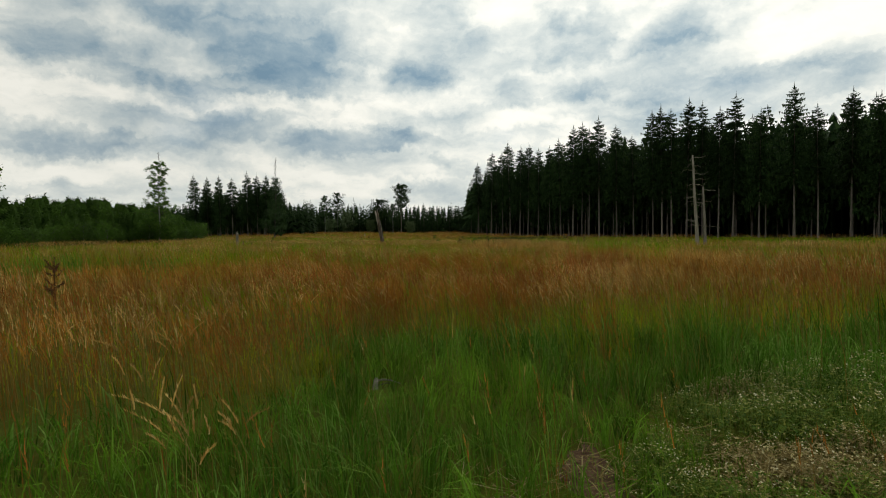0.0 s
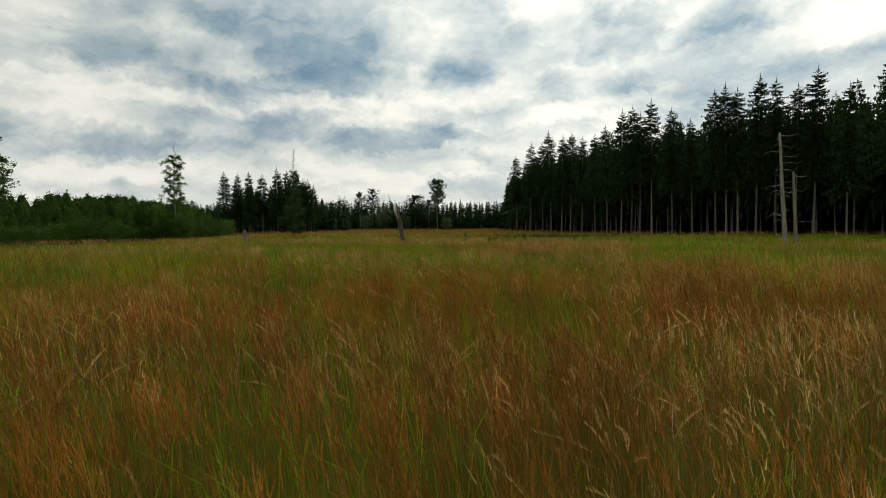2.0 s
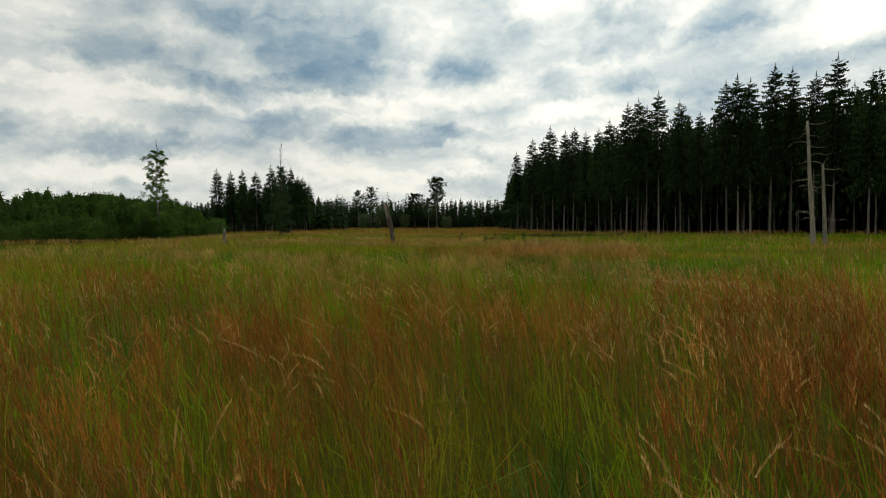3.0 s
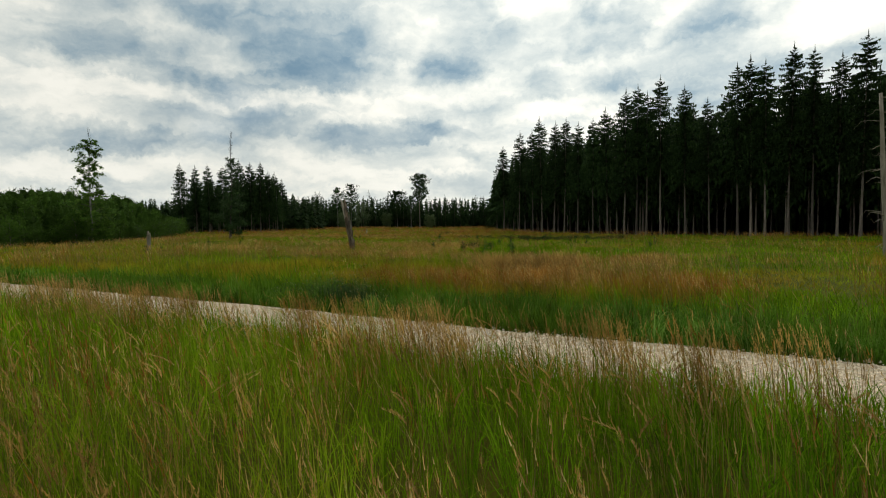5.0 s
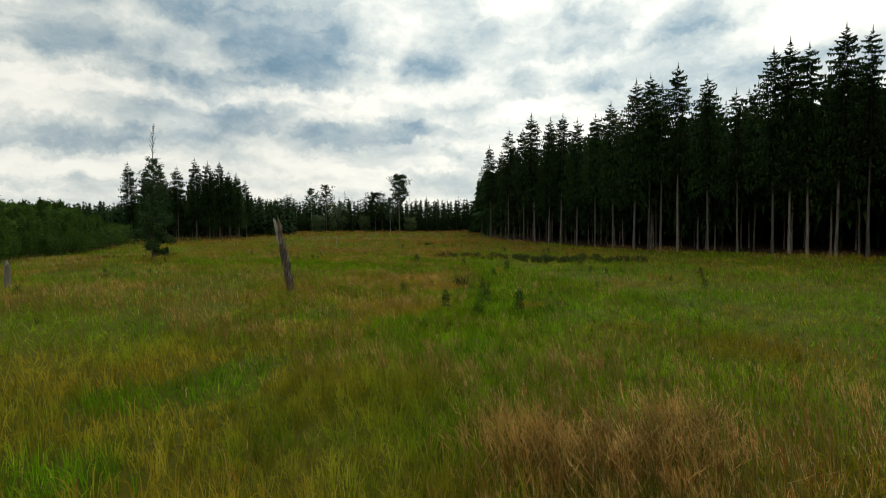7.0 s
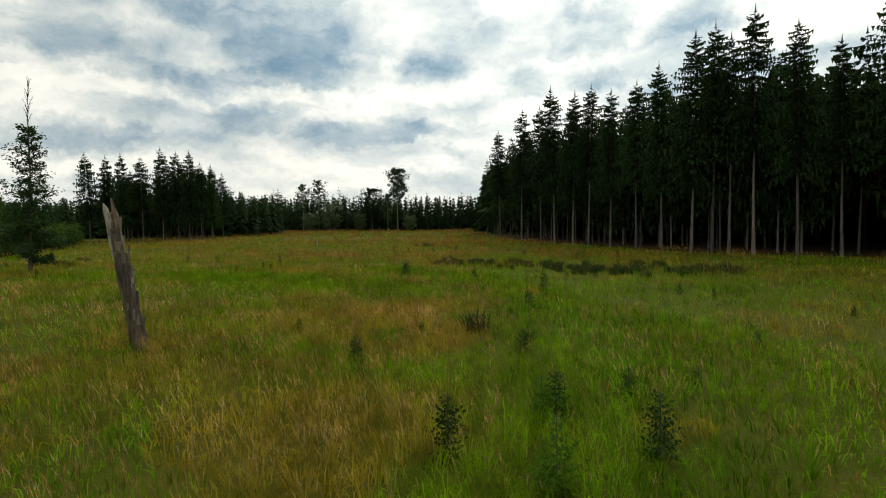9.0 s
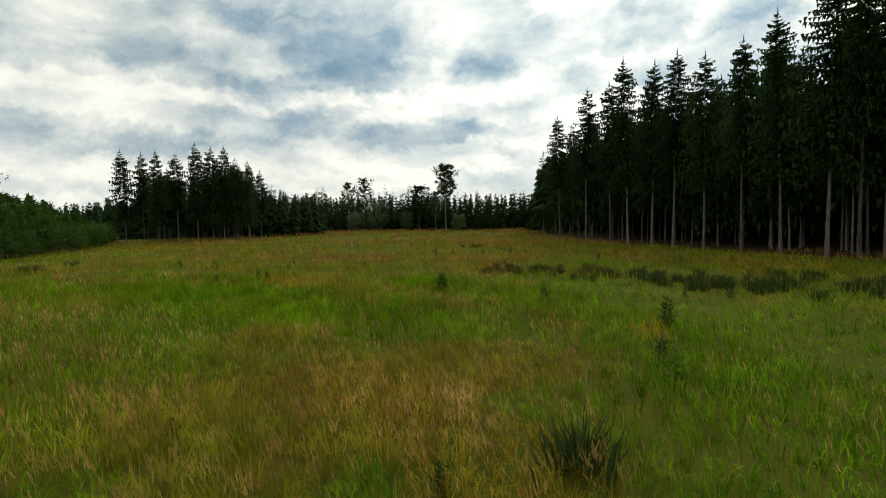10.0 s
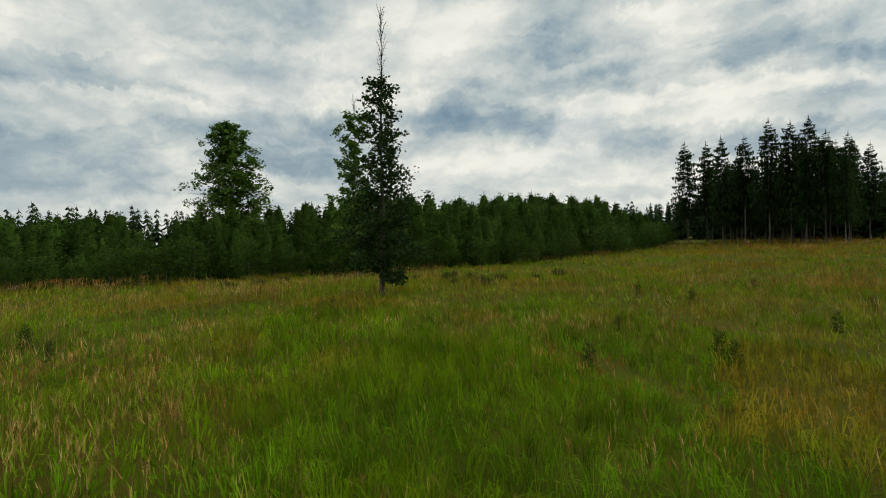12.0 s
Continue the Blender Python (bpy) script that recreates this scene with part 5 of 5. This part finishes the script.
def rustiness(x, y):
    """Share of dry red-brown seed grass over the plan, 0..1."""
    n = 0.4 * value_noise(x, y, 9.0, 21) + 0.35 * value_noise(x, y, 2.6, 22) + 0.25 * value_noise(x, y, 1.1, 23)
    d = off_track(x, y)
    base = np.interp(y, (0, 8.4, 10.4, 18, 21, 24, 30), (0.03, 0.08, 0.84, 0.82, 0.48, 0.20, 0.14))
    base = np.maximum(base, 0.55 * step(-x, 0.6, 3.0) * step(y, 3.4, 6.0) * (1 - 0.4 * step(y, 20, 26)))
    beyond = np.interp(d, (1.5, 4.0, 5.5, 10, 13, 26, 40, 70, 160), (0.0, 0.02, 0.58, 0.54, 0.36, 0.32, 0.26, 0.44, 0.80))
    beyond = np.where(d < 16, beyond * (0.25 + 1.35 * step(value_noise(x, y, 6.0, 27), 0.36, 0.62)), beyond)
    v = np.where(d < 0, base, beyond)
    for cx, cy, rx, ry, much in DRY_SPOTS:
        v = np.maximum(v, much * np.exp(-((x - cx) / rx) ** 2 - ((y - cy) / ry) ** 2))
    v = v * (1 - 0.85 * damp(x, y))
    return np.clip(v + (n - 0.5) * np.minimum(2.3, 0.25 + 3.4 * v), 0, 1)


def low_patch(x, y):
    """Low growth where the flowering weeds stand."""
    bare = 1 - 0.93 * np.maximum(np.exp(-((x - 1.22) / 0.17) ** 4 - ((y - 4.2) / 0.5) ** 4), np.exp(-((x - 0.38) / 0.26) ** 4 - ((y - 3.7) / 0.14) ** 4))
    stub = 0.5 * np.exp(-((x + 0.75) / 0.3) ** 4 - ((y - 6.35) / 0.4) ** 4)
    return (1 - 0.72 * np.exp(-((x - 3.6) / 1.8) ** 4 - ((y - 4.5) / 1.5) ** 4)) * (1 - stub) * bare


def scatter(count, lo, hi, dmin, dmax):
    x, y = rng.uniform(lo[0], hi[0], count), rng.uniform(lo[1], hi[1], count)
    d = from_line(x, y)
    t = off_track(x, y)
    t = np.where(t > 0, t - far_half(x) + TRACK_HALF, -t)
    edge = TRACK_HALF + 0.25 * (value_noise(x, y, 0.9, 12) - 0.6)
    keep = (d >= dmin) & (d < dmax) & (t > edge) & ~inside(x, y, EDGE, 1) & ~inside(x, y, FRONT, -1)
    return x[keep], y[keep]


def tufted(x, y, size, share):
    """Draws blades together into tufts; returns the new places and the way outwards from each tuft."""
    wx, wy = x + 0.9 * size * (value_noise(x, y, size * 2.3, 54) - 0.5) * 2, y + 0.9 * size * (value_noise(x, y, size * 2.3, 55) - 0.5) * 2
    cx, cy = np.floor(wx / size), np.floor(wy / size)
    tx, ty = (cx + chance(cx, cy, 51)) * size + x - wx, (cy + chance(cx, cy, 52)) * size + y - wy
    pull = np.where(rng.random(len(x)) < share, rng.uniform(0.2, 0.75, len(x)), 0.0)
    ox, oy = x + (tx - x) * pull, y + (ty - y) * pull
    return ox, oy, np.arctan2(oy - ty, ox - tx) + rng.normal(0, 0.7, len(x)), chance(cx, cy, 53)


def blade_mesh(x, y, h, w, bend, simple=False, out=None):
    n = len(x)
    z = ground_z(x, y) - 0.03
    a, b = rng.uniform(0, 6.283, n), rng.uniform(0, 6.283, n)
    if out is not None:
        b = out
    sx, sy = np.cos(a) * w * 0.5, np.sin(a) * w * 0.5
    lx, ly = np.cos(b) * bend * h - 0.10 * h, np.sin(b) * bend * h
    tip = np.stack([x + lx, y + ly, z + h * np.sqrt(np.clip(1 - bend * bend, 0.15, 1))], 1)
    p0, p1 = np.stack([x - sx, y - sy, z], 1), np.stack([x + sx, y + sy, z], 1)
    if simple:
        v = np.stack([p0, p1, tip], 1).reshape(-1, 3)
        t = np.arange(n * 3).reshape(-1, 3)
        return v, t
    mx, my, mz = x + lx * 0.32, y + ly * 0.32, z + h * 0.62
    m0, m1 = np.stack([mx - sx * 0.85, my - sy * 0.85, mz], 1), np.stack([mx + sx * 0.85, my + sy * 0.85, mz], 1)
    v = np.stack([p0, p1, m0, m1, tip], 1).reshape(-1, 3)
    t = (np.arange(n)[:, None, None] * 5 + np.array([(0, 1, 3), (0, 3, 2), (2, 3, 4)])[None]).reshape(-1, 3)
    return v, t


def arch_mesh(x, y, length, w, out):
    """Long blades that rise and arch over."""
    n, k = len(x), 5
    z = ground_z(x, y) - 0.03
    ox, oy = np.cos(out), np.sin(out)
    reach, rise = length * rng.uniform(0.3, 0.75, n), length * rng.uniform(0.55, 0.9, n)
    rows = []
    for i in range(k):
        t = i / (k - 1)
        c = np.stack([x + ox * reach * t ** 1.7, y + oy * reach * t ** 1.7, z + rise * (1.55 * t - 0.95 * t ** 2.4)], 1)
        s = np.stack([-oy, ox, np.zeros(n)], 1) * (w * 0.5 * (1.0 - 0.92 * t ** 2))[:, None]
        rows += [c - s, c + s]
    v = np.stack(rows, 1).reshape(-1, 3)
    faces = []
    for i in range(k - 1):
        a = 2 * i
        faces += [(a, a + 1, a + 3), (a, a + 3, a + 2)]
    t = (np.arange(n)[:, None, None] * (2 * k) + np.array(faces)[None]).reshape(-1, 3)
    return v, t


def culm_mesh(x, y, h, w, spikes, head=0.22, length=0.07, sway=0.06, wide=0.032, nod=2.0, drop=0.06, simple=False):
    """Stems with feathery heads; returns corners, triangles and which are heads."""
    n = len(x)
    z = ground_z(x, y) - 0.03
    b = rng.uniform(0, 6.283, n)
    bend = rng.gamma(2.0, sway, n)
    lx, ly = np.cos(b) * bend * h - 0.12 * h, np.sin(b) * bend * h

    def at(s):
        f = s ** nod
        return np.stack([x + lx * f, y + ly * f, z + h * (s - drop * f)], 1)
    a = rng.uniform(0, 3.14, n)
    side = np.stack([np.cos(a) * w * 0.5, np.sin(a) * w * 0.5, np.zeros(n)], 1)
    vs = [at(0.0) - side, at(0.0) + side, at(0.55) - side, at(0.55) + side, at(1.0)]
    ts, which = [(0, 1, 3), (0, 3, 2), (2, 3, 4)], [0, 0, 0]
    if simple:
        vs, ts, which = [at(0.0) - side, at(0.0) + side, at(1.0)], [(0, 1, 2)], [0]
    for k in range(spikes):
        s = 1 - head + head * (k + 0.3) / spikes
        c, c2 = at(s), at(s + 0.05)
        ang = rng.uniform(0, 6.283, n)
        L = length * rng.uniform(0.7, 1.3, n) * (1.15 - 0.6 * k / spikes)
        o = np.stack([np.cos(ang) * L * 0.3, np.sin(ang) * L * 0.3, L * 0.95], 1) + np.stack([lx, ly, np.zeros(n)], 1) * (L * 1.4 / h)[:, None]
        wd = np.stack([-np.sin(ang), np.cos(ang), np.zeros(n)], 1) * (length * wide)
        i = len(vs)
        vs += [c - wd, c + wd, c + o]
        ts.append((i, i + 1, i + 2))
        which.append(1)
    m = len(vs)
    v = np.stack(vs, 1).reshape(-1, 3)
    t = (np.arange(n)[:, None, None] * m + np.array(ts)[None]).reshape(-1, 3)
    return v, t, np.tile(which, n)


def grass_object(name, label, pieces, mats):
    vs, ts, ws, n = [], [], [], 0
    for v, t, *w in pieces:
        vs.append(v)
        ts.append(t + n)
        ws.append(w[0] if w else np.zeros(len(t), int))
        n += len(v)
    ob = new(name, mesh_of(name, np.concatenate(vs), np.concatenate(ts), mats, np.concatenate(ws)))
    tagged(ob, label, "grass", kind="stuff")


# by distance from the meadow's open line: blades per square metre, their width, how simple; then stems per square metre, spikes on each, their length, stem width
RINGS = ((0.0, 4.0, 235, 0.0078, False, 330, 5, 0.105, 0.0032), (4.0, 10.0, 100, 0.0130, False, 165, 3, 0.155, 0.0058), (10.0, 26.0, 52, 0.022, True, 72, 1, 0.25, 0.0095),
         (26.0, 70.0, 13.0, 0.048, True, 26, 1, 0.32, 0.018), (70.0, 260.0, 1.2, 0.20, True, 4.0, 1, 0.45, 0.10))


def ring_area(dmax):
    lo = (-min(dmax + 14, 115) - 6, -1.0 if dmax < 20 else 2.0)
    hi = (min(dmax, 95) + 4, min(80 + dmax, 240))
    return lo, hi, (hi[0] - lo[0]) * (hi[1] - lo[1])


def build_grass():
    green, lush, bright, heads, straws = [], [], [], [], []
    for dmin, dmax, dens, w, simple, share, spikes, length, stem in RINGS:
        lo, hi, area = ring_area(dmax)
        x, y = scatter(int(area * dens), lo, hi, dmin, dmax)
        rust = rustiness(x, y)
        d = off_track(x, y)
        keep = rng.random(len(x)) > 0.8 * rust * (d < 0)
        x, y, rust, d = x[keep], y[keep], rust[keep], d[keep]
        tall = np.interp(d, (-40, -24, -21, -4, -2, 1.6, 3, 7, 14, 60), (0.44, 0.46, 0.70, 0.96, 0.80, 0.40, 0.66, 0.60, 0.45, 0.45)) * (0.6 + 0.8 * value_noise(x, y, 3.0, 31))
        is_lush = value_noise(x, y, 5.0, 33) * 0.6 + value_noise(x, y, 1.8, 34) * 0.4 + 0.35 * (np.abs(d - 3) < 2.2) * step(x, -20, -10) + 0.3 * ((d < 0) & (rust < 0.3)) + 0.25 * ((d < -17) & (rust < 0.3)) + 0.12 * (d < -8) - 0.35 * rust * (d < 0) - 0.05 * ((d > -12) & (d < -3)) + 0.12 * ((d > 24) & (d < 52)) + 0.5 * damp(x, y) > 0.60
        x, y, out_way, tuft = tufted(x, y, max(0.34, w * 26), 0.8)
        h = tall * rng.uniform(0.45, 1.1, len(x)) * (0.6 + 0.8 * tuft) * low_patch(x, y)
        bend = np.clip(rng.beta(1.6, 2.2, len(x)) * 1.05, 0, 0.95)
        laid = np.clip(rng.beta(2.4, 1.5, len(x)), 0, 0.93)
        bend = np.where(d > 9, laid, bend)
        ww = w * rng.uniform(0.6, 1.5, len(x)) * np.interp(d, (2, 9), (1.0, 1.45))
        # the far verge band takes the darker lush colour in place of shade
        for sel, out in ((~is_lush, green), (is_lush & ((d < -9) | ((d > 1.4) & (d < 4.5))), lush), (is_lush & ~((d < -9) | ((d > 1.4) & (d < 4.5))), bright)):
            out.append(blade_mesh(x[sel], y[sel], h[sel], ww[sel], bend[sel], simple, out_way[sel]))
        # seed heads
        x, y = scatter(int(area * share), lo, hi, dmin, dmax)
        rust = rustiness(x, y)
        x, y, _, tuft = tufted(x, y, max(0.75, w * 34), 0.72)
        keep = rng.random(len(x)) < (0.01 + 0.99 * rust ** 1.8) * (0.28 + 1.05 * tuft ** 1.3) * (low_patch(x, y) - 0.2)
        x, y = x[keep], y[keep]
        d = off_track(x, y)
        top = np.interp(d, (-40, -6, -1.6, 1.6, 4, 12, 20, 80), (1.05, 1.12, 1.12, 0.6, 0.95, 0.95, 0.60, 0.60))
        h = top * rng.uniform(0.65, 1.12, len(x)) * (0.85 + 0.3 * value_noise(x, y, 4.0, 41))
        pale = value_noise(x, y, 2.2, 43) * 0.5 + rng.random(len(x)) * 0.5 + 0.22 * (d > -8) + 0.12 * ((d > 11) & (d < 40)) - 0.12 * (d > 55) > 0.66
        for sel, out in ((~pale, heads), (pale, straws)):
            out.append(culm_mesh(x[sel], y[sel], h[sel], stem, spikes, 0.24, length, simple=simple and dmin > 20))
    # thick growth along both verges of the track
    n = 30000
    u = rng.uniform(-62, 40, n)
    d = np.where(rng.random(n) < 0.5, -rng.uniform(1.45, 4.2, n), 1.42 + 3.0 * rng.random(n) ** 2.2 + far_half(u * TRACK_COS) - TRACK_HALF)
    x, y = u * TRACK_COS - d * TRACK_SLOPE * TRACK_COS, TRACK_Y + u * TRACK_SLOPE * TRACK_COS + d * TRACK_COS
    keep = ~inside(x, y, EDGE, 1) & ~inside(x, y, FRONT, -1)
    x, y, d = x[keep], y[keep], d[keep]
    x, y, out_way, tuft = tufted(x, y, 0.5, 0.75)
    w = np.interp(from_line(x, y), (0, 8, 30), (0.009, 0.016, 0.045))
    h = (0.35 + 0.5 * tuft) * rng.uniform(0.6, 1.1, len(x)) * np.interp(np.abs(d), (1.5, 1.9), (0.7, 1.0)) * np.where(d < 0, 1.3, 1.0)
    bend = np.clip(rng.beta(1.6, 2.2, len(x)), 0, 0.9)
    # far side in the darker lush colour for its shade, near side bright
    for sel, out in ((d > 0, lush), (d < 0, bright)):
        out.append(blade_mesh(x[sel], y[sel], h[sel], w[sel], bend[sel], False, out_way[sel]))
    # close short growth along the near edge of the gravel
    n = 9000
    u, d = rng.uniform(-12, 12, n), -(1.40 + 1.3 * rng.random(n) ** 1.2)
    x, y = u * TRACK_COS - d * TRACK_SLOPE * TRACK_COS, TRACK_Y + u * TRACK_SLOPE * TRACK_COS + d * TRACK_COS
    x, y, out_way, tuft = tufted(x, y, 0.35, 0.6)
    bright.append(blade_mesh(x, y, (0.25 + 0.5 * tuft) * rng.uniform(0.5, 1.1, len(x)), rng.uniform(0.008, 0.016, len(x)), np.clip(rng.beta(1.6, 2.2, len(x)), 0, 0.9), False, out_way))
    n = 13500
    u, d = rng.uniform(-30, 20, n), -rng.uniform(1.35, 4.0, n)
    x, y = u * TRACK_COS - d * TRACK_SLOPE * TRACK_COS, TRACK_Y + u * TRACK_SLOPE * TRACK_COS + d * TRACK_COS
    near = rng.random(n) < 0.55
    u = np.where(near, rng.uniform(-15, 10, n), u)
    d = np.where(near, -rng.uniform(1.35, 2.7, n), d)
    x, y = u * TRACK_COS - d * TRACK_SLOPE * TRACK_COS, TRACK_Y + u * TRACK_SLOPE * TRACK_COS + d * TRACK_COS
    x, y, _, tuft = tufted(x, y, 0.8, 0.7)
    keep = (rng.random(len(x)) < tuft * 1.1 - 0.1) & (damp(x, y) < 0.5)
    x, y = x[keep], y[keep]
    straws.append(culm_mesh(x, y, rng.uniform(0.75, 1.25, len(x)), np.interp(from_line(x, y), (0, 8, 30), (0.0042, 0.007, 0.012)), 6, 0.24, 0.085, 0.05, 0.05))
    # straw stems in loose clumps over the green before the track
    n = 17000
    u, d = rng.uniform(-34, 26, n), -rng.uniform(2.2, 13.0, n)
    x, y = u * TRACK_COS - d * TRACK_SLOPE * TRACK_COS, TRACK_Y + u * TRACK_SLOPE * TRACK_COS + d * TRACK_COS
    x, y, _, tuft = tufted(x, y, 1.1, 0.7)
    keep = (rng.random(len(x)) < (tuft * 1.3 - 0.35) * (0.4 + 0.6 * step(x, -4, 2))) & (damp(x, y) < 0.3) & ~inside(x, y, EDGE, 1) & ~inside(x, y, FRONT, -1)
    x, y = x[keep], y[keep]
    straws.append(culm_mesh(x, y, rng.uniform(0.7, 1.15, len(x)), np.interp(from_line(x, y), (0, 8, 30), (0.0042, 0.007, 0.014)), 5, 0.26, 0.10, 0.07, 0.05))
    # broad arching blades where the growth is green
    x, y = scatter(19000, (-7, 0.5), (8, 11.0), 0.0, 7.0)
    keep = (rustiness(x, y) < 0.45) & (low_patch(x, y) > 0.6)
    x, y = x[keep], y[keep]
    x, y, out_way, tuft = tufted(x, y, 0.5, 0.92)
    keep = rng.random(len(x)) < 0.25 + tuft
    x, y, out_way, tuft = x[keep], y[keep], out_way[keep], tuft[keep]
    lush.append(arch_mesh(x, y, (0.35 + 0.5 * tuft) * rng.uniform(0.7, 1.15, len(x)), rng.uniform(0.007, 0.015, len(x)), out_way))
    n = 13000
    u = rng.uniform(-18, 14, n)
    d = far_half(u * TRACK_COS) - 0.1 + 2.6 * rng.random(n) ** 1.6
    x, y = u * TRACK_COS - d * TRACK_SLOPE * TRACK_COS, TRACK_Y + u * TRACK_SLOPE * TRACK_COS + d * TRACK_COS
    x, y, out_way, tuft = tufted(x, y, 0.42, 0.85)
    lush.append(arch_mesh(x, y, (0.4 + 0.6 * tuft) * rng.uniform(0.7, 1.1, len(x)), rng.uniform(0.009, 0.019, len(x)), out_way))
    # big bent feathery heads in small groups
    cx, cy = scatter(430, (-7, 2.4), (9, 31.0), 0.0, 7.5)
    keep = (rustiness(cx, cy) > 0.25 + 0.3 * rng.random(len(cx))) | ((cy > 21) & (damp(cx, cy) < 0.3))
    cx, cy = np.append(cx[keep], (-1.75, -1.45, -1.6, -2.4, 4.3, 4.9, 3.5, 5.2)), np.append(cy[keep], (3.5, 3.6, 3.3, 4.2, 41.6, 42.2, 41.2, 41.4))
    gx, gy = np.repeat(cx, 6) + rng.normal(0, 0.12, len(cx) * 6), np.repeat(cy, 6) + rng.normal(0, 0.12, len(cx) * 6)
    straws.append(culm_mesh(gx, gy, rng.uniform(0.85, 1.2, len(gx)), 0.0045, 26, 0.22, 0.045, 0.11, 0.11, 4.0, 0.12))
    # the tall straw clump beyond the track
    n = 620
    x, y = np.concatenate([rng.normal(4.4, 0.8, n), rng.normal(3.2, 0.45, n // 2), rng.normal(6.0, 0.5, n // 2)]), np.concatenate([rng.normal(41.3, 0.5, n), rng.normal(41.9, 0.4, n // 2), rng.normal(42.4, 0.4, n // 2)])
    straws.append(culm_mesh(x, y, rng.uniform(0.75, 1.25, len(x)), 0.006, 8, 0.30, 0.11, 0.14, 0.06))
    grass_object("meadow_grass", "tall green and yellowing meadow grass blades", green, [M_BLADE])
    grass_object("lush_grass", "lush green grass of wet patches, darker in colour for the far verge's shade", lush, [M_LUSH])
    grass_object("bright_grass", "bright yellow-green grass in damp meadow patches", bright, [M_BRIGHT])
    grass_object("red_seed_grass", "tall dry grass with rust-red seed heads", heads, [M_CULM, M_RUST])
    grass_object("straw_seed_grass", "tall dry grass with straw-yellow seed heads", straws, [M_PALE, M_STRAW])


build_grass()
